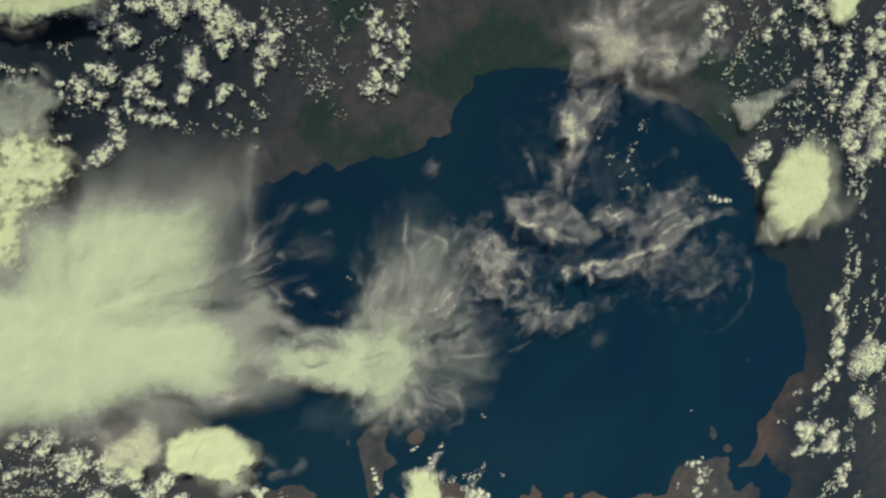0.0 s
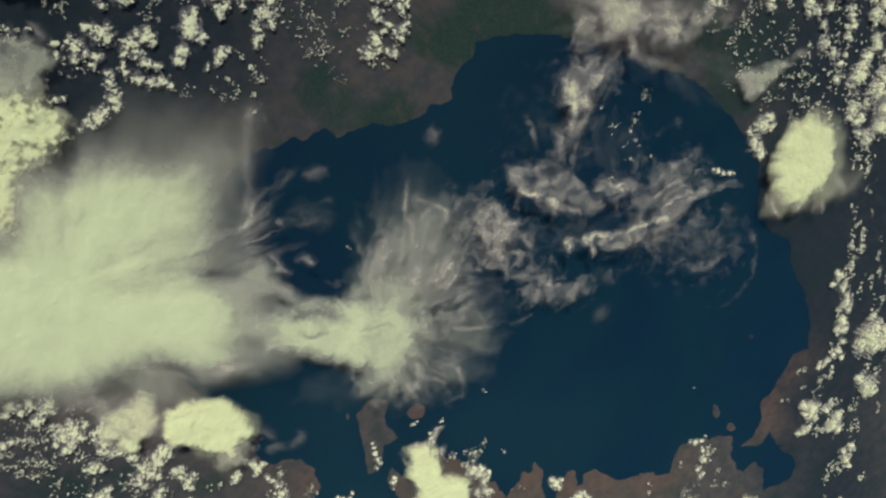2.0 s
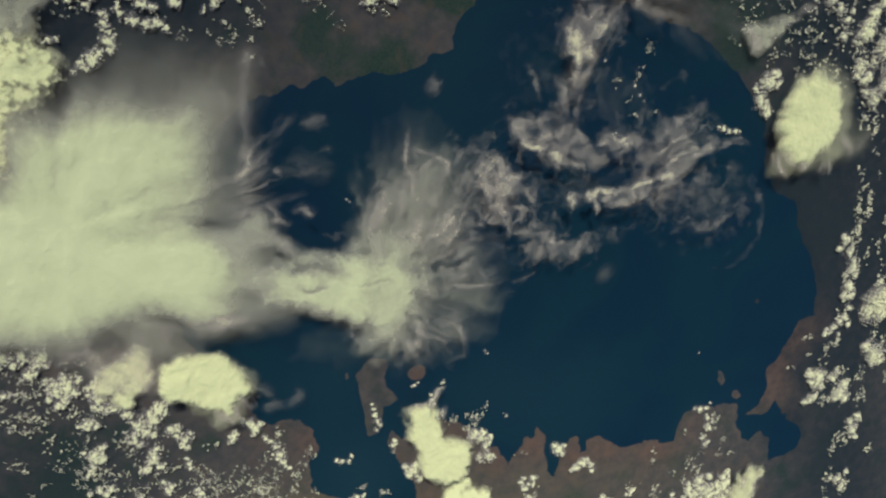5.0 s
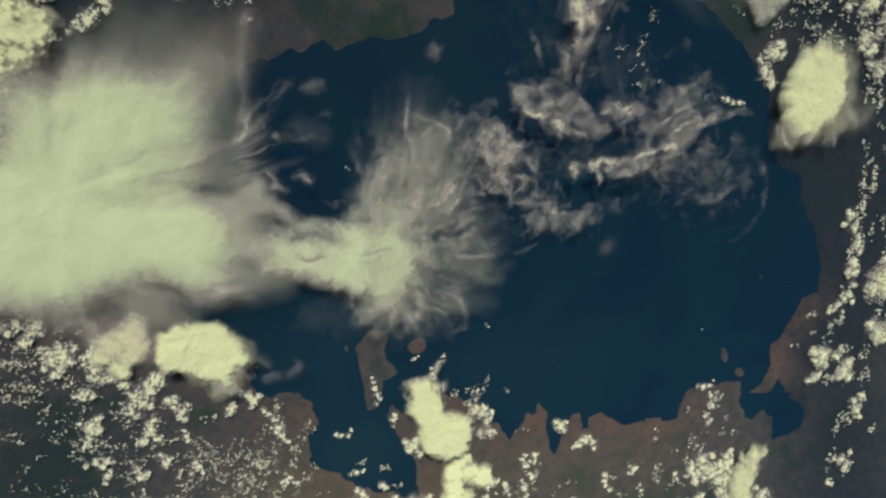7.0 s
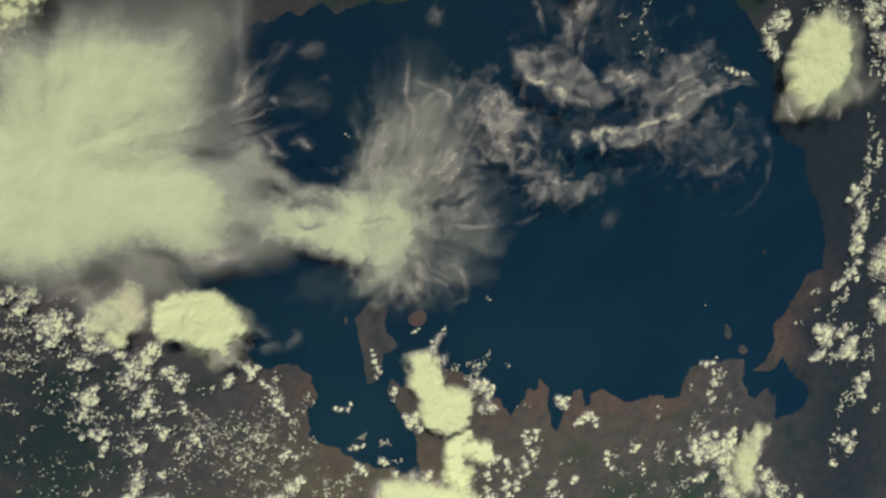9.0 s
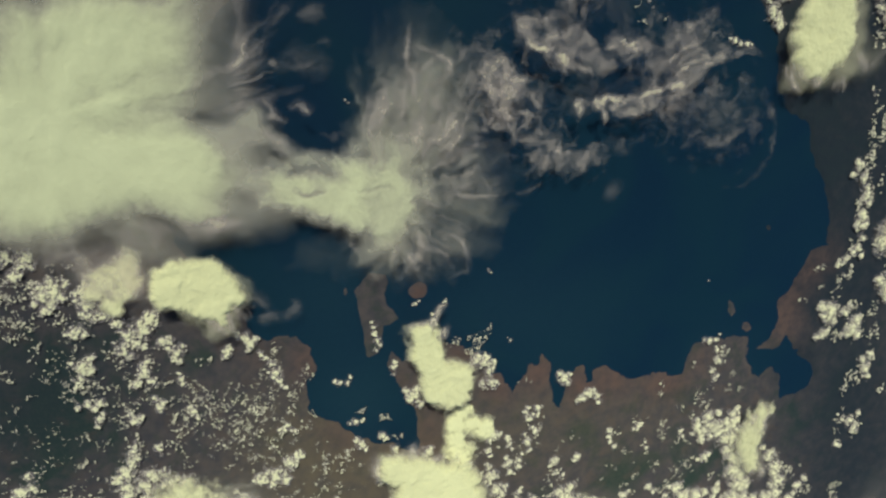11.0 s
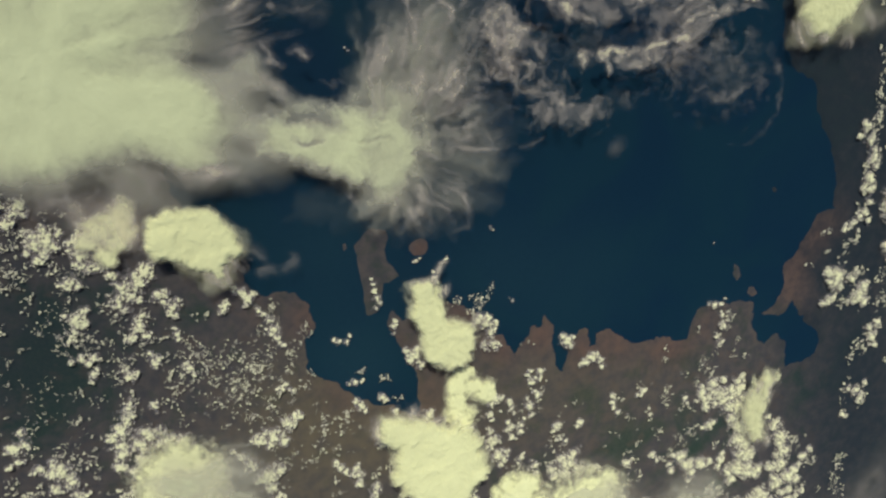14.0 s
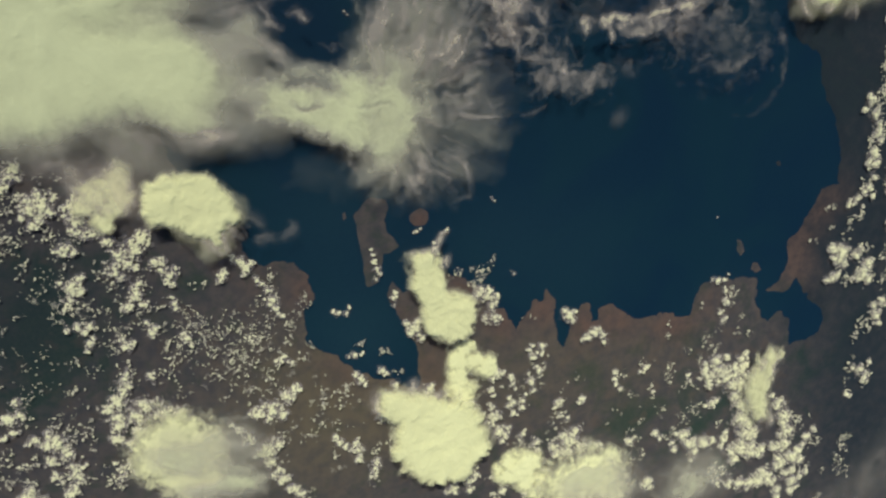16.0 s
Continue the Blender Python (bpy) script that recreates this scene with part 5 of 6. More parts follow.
heap("bright white knobbly cumulus heaped over dark land", [(-35.7, -339, 2.49), (-37.5, -340.9, 2.24), (-33.6, -340.6, 1.5)], 1.9, 0.54, 905, 0.28)
heap("bright white knobbly cumulus heaped over dark land", [(-52.5, -338.8, 3.4), (-56.4, -340.8, 3.39), (-48.6, -342.4, 2.46)], 1.9, 0.54, 916, 0.28)
heap("dull white cumulus patch over dark green land", [(-56.4, -301.5, 3.22), (-52.9, -300.2, 2.31), (-53.6, -294.9, 2.06), (-58.5, -301.9, 2.29),
    (-52, -302.9, 1.62)], 1.5, 0.42, 927, 0.28)
heap("bright white knobbly cumulus heaped over dark land", [(-56.2, -308.1, 2.09), (-59.4, -310.2, 1.62), (-54.1, -307.7, 1.4)], 1.9, 0.54, 938, 0.26)
heap("large knobbly bright white cumulus mass beside its own anvil", [(-11.9, -294.1, 3.63), (-15, -300.3, 4.37), (-19.7, -303.6, 3.15), (-8.9,
    -308.5, 4.46), (-14.7, -311.1, 3.21), (-3.9, -302.8, 3.96), (2.7, -307.1, 4.52), (9.1, -309.4, 4.32), (12.9, -312.8, 2.82), (-12.1, -320.7, 2.76),
    (-1.3, -290.2, 2.2), (-10, -286.9, 2.16), (-16.7, -307.3, 2.94), (-16.4, -317.8, 2.48), (-7.2, -316.5, 3.51), (-11.6, -290.1, 1.93)], 2, 0.45,
    949, 0.28)
heap("bright white knobbly cumulus heaped over dark land", [(-16.4, -332.6, 1.77), (-16, -336.4, 2.04), (-18.4, -329.4, 1.26), (-13.3, -331.5, 1.53)],
    1.9, 0.54, 960, 0.26)
heap("bright smooth storm shield spreading from a cumulus mass", [(3.9, -321.3, 14.3), (12.9, -328.6, 13.91), (-0.2, -330.5, 8.91), (9.9, -339.5,
    9.84), (20.1, -327, 9.81), (20.7, -341.6, 7.87)], 7, 0.096, 971, 0.4, fray=0.34, lumps=0.22, soft=0.8, bit=2.6, warp=0.3, film=0.55, still=True)
heap("curved band of dull white cumulus", [(42.1, -314.5, 2.94), (49.7, -313.4, 3.78), (56.2, -307.7, 3.51), (60.8, -304.7, 2.44), (53.4, -316.8,
    2.45), (47.1, -317.3, 2.43), (58.8, -305.2, 2.43), (44.7, -311.7, 2.14)], 1.5, 0.42, 982, 0.28)
heap("bright white ragged cumulus band beside a grey anvil", [(37.9, -326.6, 3.51), (34.1, -321.9, 2.4), (45.3, -334.3, 4.96), (50.5, -331.7, 3.87),
    (47.7, -340.8, 3.34), (42.1, -336.2, 2.47), (53.9, -351.1, 2.84), (57.8, -356.5, 3.16), (61.8, -360.7, 2.32), (48.5, -348.5, 2.25), (51.4, -346,
    2.25), (31.2, -319.1, 1.59)], 1.8, 0.48, 993, 0.28)
heap("bright white knobbly cumulus heaped over dark land", [(80.6, -335.7, 2.31), (78.2, -332.3, 1.72), (82.8, -338.6, 1.74)], 1.9, 0.54, 1004, 0.26)
heap("bright white knobbly cumulus heaped over dark land", [(88.8, -341.4, 2.93), (89.4, -345.8, 2.36), (87.7, -337.4, 2.04), (85.5, -340.8, 1.75)],
    1.9, 0.54, 1015, 0.28)
heap("bright white knobbly cumulus heaped over dark land", [(90.2, -304.3, 2.53), (87.5, -301, 1.67), (91.8, -306.9, 1.69)], 1.9, 0.54, 1026, 0.26)
heap("faint dull cumulus beside a bright storm", [(97.6, -353.5, 3.01), (96.5, -357.2, 2.11), (98.7, -349.9, 2.1)], 1.5, 0.24, 1037, 0.26, soft=0.9)
heap("knobbly white cumulus heads at the rim of a storm", [(106.9, -324.8, 4.11), (103.9, -316.7, 3.77), (101.3, -324.8, 2.92), (99, -323.6, 2.03),
    (108, -314.3, 2.9), (106.5, -308.1, 2.3), (116.5, -314.1, 2.64), (123.6, -313.6, 2.96)], 2, 0.48, 1059, 0.28)
heap("bright white cumulus tower chain beside a storm", [(139.6, -316.5, 7.3), (141.9, -319.9, 5.71), (137.8, -308.9, 6.02), (138, -301.9, 5.57),
    (140.6, -294.8, 4.74), (145.6, -301.4, 5.21), (151.7, -304.6, 5.68), (138.7, -297.5, 4.76), (143.6, -292.2, 2.77), (155.4, -307.3, 3.27)], 2,
    0.36, 1070, 0.4, lumps=0.275, fray=0.34, bit=2.6, soft=0.8, warp=0.3, film=0.55, still=True)
heap("bright white knobbly cumulus heaped over dark land", [(146.1, -325.7, 2.77), (143.1, -324.6, 2.15)], 1.9, 0.54, 1081, 0.28)
heap("bright knobbly cumulus on a headland", [(115.5, -281, 3.1), (111.8, -277.8, 2.23), (118.4, -285.7, 2.27), (113.6, -282.8, 2.25), (116.8, -278,
    2.25)], 1.9, 0.54, 1103, 0.28)
heap("white frayed cumulus beside a storm", [(150.4, -269.1, 3.19), (147.3, -266.5, 2.59), (154.1, -273, 2.63), (152.5, -265.6, 2.32), (155.6, -269.7,
    2.04)], 1.5, 0.48, 1114, 0.28)
heap("bright white knobbly cumulus heaped over dark land", [(154.4, -279.3, 2.65), (157.4, -280.8, 2.08), (150.9, -279.8, 1.76)], 1.9, 0.54, 1125,
    0.26)
heap("white spiky cloud turrets along a storm's upper rim", [(123.5, -241.8, 1.08), (122.8, -239, 0.81), (124.9, -244.1, 1.09), (114.3, -247.8, 1.35),
    (116, -243.9, 1.07), (128.5, -233.6, 0.81)], 3, 0.48, 1136, 0.26)
heap("small bright white cumulus over brown southern land", [(159.1, -334.7, 3.48), (156.9, -328.6, 2.19), (158.1, -337.8, 2.22)], 1.9, 0.54, 1147,
    0.28)
heap("small bright white cumulus over brown southern land", [(162.2, -343.3, 3.21), (165.8, -346.2, 2.58), (164.5, -349.3, 1.94), (167.1, -342.5,
    1.93)], 1.9, 0.54, 1158, 0.28)
heap("small bright white cumulus over brown southern land", [(167.7, -328.4, 2.54), (169.7, -334.5, 1.92), (166.5, -324.7, 1.58)], 1.9, 0.54, 1169,
    0.26)
heap("small bright white cumulus over brown southern land", [(158.8, -310.1, 3.07), (156.6, -312.9, 1.85), (161.8, -309.9, 1.85)], 1.9, 0.54, 1180,
    0.26)
heap("small bright white cumulus over brown southern land", [(156.3, -318.5, 2.17), (157.8, -321.8, 1.56)], 1.9, 0.54, 1191, 0.26)
heap("small bright white cumulus over brown southern land", [(166.7, -313.7, 1.87), (167.9, -317.7, 1.57), (169.4, -320.4, 1.26)], 1.9, 0.54, 1202,
    0.26)
heap("small bright white cumulus over brown southern land", [(175.7, -299.9, 2.17), (178.1, -302.7, 2.18), (176.1, -297.5, 1.55)], 1.9, 0.54, 1213,
    0.26)
heap("small bright white cumulus over brown southern land", [(182.5, -298.9, 2.18), (182.2, -302.6, 1.57)], 1.9, 0.54, 1224, 0.26)
heap("small bright white cumulus over brown southern land", [(177.8, -317.2, 2.54), (175.9, -312.5, 1.57), (179.8, -321.9, 1.6)], 1.9, 0.54, 1235,
    0.26)
heap("small bright white cumulus over brown southern land", [(182.1, -311.4, 1.9), (179.7, -309.2, 1.26)], 1.9, 0.54, 1246, 0.26)
heap("small bright white cumulus over brown southern land", [(195, -331.9, 2.63), (193.3, -334.2, 1.32)], 1.9, 0.54, 1257, 0.26)
heap("small bright white cumulus over brown southern land", [(174.3, -327.5, 1.6), (174.6, -331.5, 1.6), (175.3, -324.5, 1.27)], 1.9, 0.54, 1268,
    0.26)
heap("small bright white cumulus over brown southern land", [(200.9, -341.5, 1.67), (197.5, -339.9, 1.33)], 1.9, 0.54, 1279, 0.26)
heap("small bright white cumulus over brown southern land", [(208.2, -331.9, 2), (207, -333.7, 1.34)], 1.9, 0.54, 1290, 0.26)
heap("small bright white cumulus over brown southern land", [(184, -353.8, 2), (182.1, -350.1, 1.32), (185.1, -358.3, 1.67)], 1.9, 0.54, 1301, 0.26)
heap("small bright white cumulus over brown southern land", [(175.5, -347.4, 1.96), (177, -345, 1.31), (174.1, -349.8, 0.98)], 1.9, 0.54, 1312, 0.26)
heap("small bright white cumulus over brown southern land", [(226.7, -318.7, 1.68), (226.5, -322.7, 1.69)], 1.9, 0.54, 1323, 0.26)
heap("small bright white cumulus over brown southern land", [(227.6, -325.5, 1.35), (230.7, -329.3, 1.71)], 1.9, 0.54, 1334, 0.26)
heap("small bright white cumulus over brown southern land", [(244, -319.5, 2.05), (241.4, -320.8, 1.37), (245.8, -318.1, 1.37)], 1.9, 0.54, 1345,
    0.26)
heap("small bright white cumulus over brown southern land", [(251.5, -333.7, 1.4), (250.3, -330.1, 1.05)], 1.9, 0.54, 1356, 0.26)
heap("small bright white cumulus over brown southern land", [(240, -362.2, 2.5), (242.9, -360.3, 1.43)], 1.9, 0.54, 1367, 0.26)
heap("small bright white cumulus over brown southern land", [(255.3, -391.3, 3.36), (257.6, -394.4, 2.25), (252.8, -391.9, 1.87)], 1.9, 0.54, 1378,
    0.28)
heap("small bright white cumulus over brown southern land", [(256.4, -360, 2.17), (259.9, -364.1, 2.19)], 1.9, 0.54, 1389, 0.26)
heap("small bright white cumulus over brown southern land", [(211.2, -294.2, 2.89), (207.6, -296.9, 2.56), (216.6, -296.4, 2.27), (218.4, -300.1,
    1.63), (213.6, -292.9, 1.93)], 1.9, 0.54, 1400, 0.28)
heap("small bright white cumulus over brown southern land", [(196, -283.3, 2.8), (193.3, -280.6, 1.86), (198.5, -286, 1.88), (199.6, -281.2, 1.56)],
    1.9, 0.54, 1411, 0.26)
heap("ragged bright cumulus heads in front of a grey anvil", [(203.5, -354.4, 5.44), (210.8, -359.8, 4.14), (200.9, -361.5, 4.1), (194.5, -357, 2.7),
    (206.4, -349.8, 3.05), (216.3, -360.7, 3.12), (221.2, -361.6, 2.44), (210, -368.3, 3.13), (199.9, -351.1, 2.7), (196, -362.3, 3.06)], 2, 0.48,
    1422, 0.28)
heap("bright white cumulus mass over southern land", [(174.9, -366.2, 9.82), (168.8, -369.8, 6.69), (182, -365.4, 6.3), (189.4, -375.8, 6.42), (178.8,
    -374.4, 6.34), (186.1, -382.8, 5.99), (162.8, -365.3, 3.52), (169.7, -360.8, 4.41)], 2, 0.42, 1433, 0.4, fray=0.34, lumps=0.22, bit=2.6, soft=0.8,
    warp=0.3, film=0.55, still=True)
heap("smooth grey-white storm shield over southern land", [(213.2, -377.7, 18.73), (201.5, -379.7, 14.83), (223.3, -376.8, 9.46), (223.8, -366.4,
    5.61), (225.1, -362.4, 3.74), (229.7, -386.2, 10.59)], 8, 0.084, 1444, 0.4, fray=0.34, lumps=0.22, soft=0.8, bit=2.6, warp=0.3, film=0.55,
    still=True)
heap("bright white knobbly cumulus heaped over dark land", [(148.6, -369.2, 2.6), (151.6, -367, 1.95), (146.4, -368.1, 1.94)], 1.9, 0.54, 1455, 0.26)
heap("bright white knobbly cumulus heaped over dark land", [(139.4, -372.6, 3.23), (147.9, -375, 2.29), (134.9, -373.8, 2.57)], 1.9, 0.54, 1466, 0.28)
heap("bright white knobbly cumulus heaped over dark land", [(166.5, -379.4, 2.35), (179.7, -382.7, 2.73), (182.2, -380.4, 2.05)], 1.9, 0.54, 1477,
    0.28)
heap("ragged bright cumulus chain over dark land", [(285.9, -328.2, 3.61), (283.1, -322.7, 2.51), (291.9, -326.6, 2.9), (288, -333.7, 3.28), (297.6,
    -330.8, 3.3), (303.4, -335.9, 4.08), (298.6, -326.5, 2.19), (305.5, -343.3, 3.75), (280.8, -330.9, 1.8)], 1.9, 0.54, 1510, 0.28)
heap("bright white knobbly cumulus heaped over dark land", [(291.3, -346.8, 2.97), (294.1, -345.4, 1.86), (288.4, -347.4, 1.85)], 1.9, 0.54, 1521,
    0.26)
heap("bright white knobbly cumulus heaped over dark land", [(272.5, -326.6, 2.14), (274.5, -330, 1.43)], 1.9, 0.54, 1532, 0.26)
heap("bright cumulus bank beside a storm tower", [(311.6, -352, 4.56), (312.1, -358.6, 4.6), (317.1, -368.6, 5.83), (322.3, -371.4, 3.92), (316,
    -379.7, 5.89), (323.8, -382.9, 5.56), (313.1, -385.6, 3.55), (330.9, -384.2, 4.4), (310.2, -380.5, 3.13), (316, -362.9, 3.86)], 1.8, 0.48, 1543,
    0.28)
heap("bright cumulus chain over dark southern land", [(339, -353.7, 3.92), (343.1, -361.8, 4.76), (347.3, -373.7, 4.83), (347.1, -382.5, 4.47), (346,
    -367.9, 3.6), (341.7, -382.3, 2.83), (332.8, -349.1, 2.33)], 1.8, 0.48, 1554, 0.28)
heap("bright white knobbly cumulus heaped over dark land", [(348.4, -395.1, 4.53), (355.4, -392.5, 4.14), (352.6, -403, 3.33), (345.2, -391.4, 3.27),
    (357.6, -402.7, 2.93)], 1.9, 0.54, 1565, 0.28)
heap("bright white knobbly cumulus heaped over dark land", [(359.8, -388.7, 3.31), (362.6, -386, 2.9), (365.3, -379.5, 2.89), (368.8, -376.2, 2.48),
    (362.6, -395.8, 2.92), (370.2, -405.2, 2.12), (365.3, -408.3, 2.54)], 1.9, 0.54, 1576, 0.28)
heap("bright white knobbly cumulus heaped over dark land", [(359.4, -410.1, 3.38), (363.9, -415, 2.56), (360, -416.6, 2.55)], 1.9, 0.54, 1587, 0.28)
heap("ragged cumulus bank at the edge of a grey anvil", [(333.1, -404.2, 5.73), (337.3, -400.3, 4.09), (327.1, -405, 4.07), (321.1, -405, 3.64),
    (312.7, -403.4, 3.21), (341.7, -405.9, 3.31), (304.5, -401.8, 3.18)], 1.8, 0.42, 1598, 0.28)
heap("bright white knobbly cumulus heaped over dark land", [(348.3, -414.2, 3.35), (345.5, -408.5, 2.91), (351.1, -419.6, 2.96)], 1.9, 0.54, 1609,
    0.28)
heap("bright cumulus patch over dark southern land", [(275.2, -363.7, 3.71), (280.7, -370.1, 4.5), (288.5, -371.4, 4.55), (295.3, -371.5, 2.67),
    (271.3, -362.4, 2.21), (284.7, -376.3, 2.66), (283.5, -380.5, 2.28)], 1.9, 0.54, 1620, 0.28)
heap("bright white knobbly cumulus heaped over dark land", [(303.1, -371.4, 3.08), (302, -375.7, 2.32), (303.7, -367.8, 1.92)], 1.9, 0.54, 1631, 0.28)
heap("bright white knobbly cumulus heaped over dark land", [(271.1, -372.2, 2.24), (268.6, -368.2, 1.85)], 1.9, 0.54, 1642, 0.26)
heap("bright white knobbly cumulus heaped over dark land", [(395.2, -339.6, 3.27), (400.7, -344.1, 2.89), (389.5, -337.7, 2.43), (399.6, -346.6,
    2.48), (401.9, -335.6, 2.05)], 1.9, 0.54, 1653, 0.28)
heap("bright white knobbly cumulus heaped over dark land", [(388.9, -355, 2.47), (391.9, -357, 1.66)], 1.9, 0.54, 1664, 0.26)
heap("bright white knobbly cumulus heaped over dark land", [(290.1, -285, 2.43), (288.8, -285.5, 1.39)], 1.9, 0.54, 1675, 0.26)
heap("bright white knobbly cumulus heaped over dark land", [(288.4, -278.7, 1.72), (287.8, -277.1, 1.03)], 1.9, 0.54, 1686, 0.26)
heap("small cumulus row along a southern shore", [(283.1, -272.8, 1.7), (279.3, -271.5, 1.35), (287, -272.8, 1.37), (289, -269.8, 1.02)], 1.9, 0.54,
    1697, 0.26)
heap("bright white knobbly cumulus heaped over dark land", [(290.9, -295.3, 2.11), (287.4, -291.9, 1.74), (289.5, -297.4, 1.41)], 1.9, 0.54, 1708,
    0.26)
heap("row of small cumulus along a dim peninsula", [(95, -243.1, 1.31), (95.6, -246.8, 1.32), (97, -250.7, 1.59), (96.8, -254.7, 1.33), (94.2, -240.4,
    0.78), (98, -252.4, 1.06)], 1.9, 0.54, 1719, 0.26)
heap("small white cumulus on the far shore", [(105.2, -264.6, 1.63), (105.6, -261.9, 1.09), (105, -268.5, 0.82)], 1.9, 0.54, 1730, 0.26)
heap("thin white curled cumulus over the bay", [(79.8, -270.1, 1.6), (82.9, -270.5, 1.34), (84.4, -267.6, 1.07), (77.2, -269, 1.06)], 1, 0.3, 1741,
    0.26, soft=0.6)
heap("small white cumulus beside a red island", [(115.3, -233.9, 1.06), (116.9, -232.9, 0.8), (114, -234.3, 0.8)], 1, 0.36, 1752, 0.26)
heap("thin white cumulus over the bay", [(87.2, -291.5, 1.66), (90.4, -291.3, 1.11), (84.5, -292, 1.1)], 1, 0.3, 1763, 0.26, soft=0.6)
heap("bright white knobbly cumulus heaped over dark land", [(99.9, -300.4, 1.7), (102.1, -302.4, 1.42)], 1.9, 0.54, 1774, 0.26)
heap("bright white knobbly cumulus heaped over dark land", [(53.2, -289.7, 1.84), (57.7, -290.8, 1.59), (54.8, -287.6, 1.31), (51, -289.4, 1.31)],
    1.9, 0.54, 1785, 0.26)
heap("bright white knobbly cumulus heaped over dark land", [(13.9, -274.5, 1.96), (12.9, -271.7, 1.46), (15.6, -276.8, 1.23)], 1.9, 0.54, 1796, 0.26)
heap("bright white knobbly cumulus heaped over dark land", [(0.6, -269.3, 2.14), (-0.9, -265.7, 1.66), (1.9, -267.3, 1.67), (0.9, -272.4, 1.2)], 1.9,
    0.54, 1807, 0.26)
heap("bright white knobbly cumulus heaped over dark land", [(-9.7, -275, 2.37), (-11.1, -272.2, 1.65), (-7.5, -273.9, 1.42)], 1.9, 0.54, 1818, 0.26)
heap("bright white knobbly cumulus heaped over dark land", [(-23.6, -272.1, 1.85), (-24.9, -275, 1.16), (-22.7, -269.6, 1.15)], 1.9, 0.54, 1829, 0.26)
heap("bright white knobbly cumulus heaped over dark land", [(-22.9, -264.5, 2.06), (-31.3, -264.8, 1.58), (-28.1, -263.9, 1.82), (-25.2, -266.7,
    1.6)], 1.9, 0.54, 1840, 0.26)
heap("ragged white cumulus below a storm anvil", [(-57.5, -197.3, 3.29), (-51.1, -196.8, 2.84), (-46.2, -200.9, 2.64), (-60.4, -200.6, 1.88), (-54.7,
    -200.5, 1.9)], 1.9, 0.54, 1851, 0.28)
heap("ragged white cumulus below a storm anvil", [(-39.9, -213.8, 3.2), (-36.8, -217.8, 2.24), (-42.5, -217.2, 1.97), (-33.4, -215, 1.99), (-39.4,
    -220.1, 1.74)], 1.9, 0.54, 1862, 0.26)
heap("bright white knobbly cumulus heaped over dark land", [(-62.8, -214.8, 1.91), (-59.4, -213.5, 1.68)], 1.9, 0.54, 1873, 0.26)
heap("tiny white cloud tuft over the open lake", [(164.8, -258.6, 0.82), (163.2, -257, 0.51)], 1, 0.24, 1884, 0.26, soft=1.4)
heap("tiny white cloud tuft over the open lake", [(150.7, -220.1, 0.57)], 1, 0.24, 1895, 0.26, soft=1.4)
heap("tiny white cloud tuft over the open lake", [(152.2, -221.8, 0.48)], 1, 0.24, 1906, 0.26, soft=1.4)
heap("tiny white cloud tuft over the open lake", [(277.3, -237.7, 0.57)], 1, 0.24, 1917, 0.26, soft=1.4)
heap("tiny white cloud tuft over the open lake", [(128.6, -234.8, 0.76), (129.9, -233.3, 0.57)], 1, 0.24, 1928, 0.26, soft=1.4)
heap("tiny white cloud tuft over the open lake", [(126.3, -238.7, 0.57)], 1, 0.24, 1939, 0.26, soft=1.4)
heap("tiny white cloud tuft over the open lake", [(81.7, -139.2, 0.55)], 1, 0.24, 1950, 0.26, soft=1.4)
heap("tiny white cloud tuft over the open lake", [(83, -140.4, 0.46)], 1, 0.24, 1961, 0.26, soft=1.4)
heap("tiny white cloud tuft over the open lake", [(151.3, -221.3, 0.66)], 1, 0.24, 1972, 0.26, soft=1.4)
heap("tiny white cloud tuft over the open lake", [(221.6, -97, 0.83), (223.8, -99.9, 0.63)], 1, 0.24, 1983, 0.26, soft=1.4)
heap("tiny white cloud tuft over the open lake", [(218.5, -92.7, 0.82)], 1, 0.24, 1994, 0.26, soft=1.4)
heap("tiny white cloud tuft over the open lake", [(201.4, -81.1, 0.79)], 1, 0.24, 2005, 0.26, soft=1.4)
heap("dull white merged cloud bank with ragged lower heads", [(-16.9, -208.5, 5.65), (-10.7, -206.5, 5.7), (-10.7, -214, 4.89), (-15.2, -219.2, 4.03),
    (-6.8, -201.6, 4.84), (-5.5, -210.2, 3.75), (-20.3, -213.4, 3.97), (-12.9, -221.2, 2.91)], 5, 0.21, 2016, 0.4, fray=0.34, lumps=0.275, soft=0.8,
    bit=2.6, warp=0.3, film=0.55, still=True)
heap("ragged bright cumulus heads below a storm bank", [(-18.4, -225.2, 1.96), (-16.2, -223.7, 1.74), (-21.5, -225.6, 1.52)], 2, 0.48, 2027, 0.26)


# ---- small fair-weather clouds ----
def tuft_mesh(k):
    """A small cumulus of a few heads, about one kilometre in radius, on a flat base."""
    rng = np.random.default_rng(900 + k)
    stretch = rng.uniform(0.5, 1.0)
    puffs = [(rng.normal(0, 0.75), rng.normal(0, 0.75 * stretch), rng.uniform(0.25, 0.65)) for _ in range(rng.integers(3, 8))]
    layers, density, some = heap_grid(puffs, 0.0, 0.6, 700 + 13 * k, 0.18, fray=0.8, soft=0.6, bit=0.6, film=0.12)
    mesh = sheet_mesh("small_cumulus", layers, density * rng.uniform(0.5, 1.0), some)
    mesh.materials.append(HEAP)
    return mesh


TUFTS = [tuft_mesh(k) for k in range(14)]
rng = np.random.default_rng(5)
spots = []


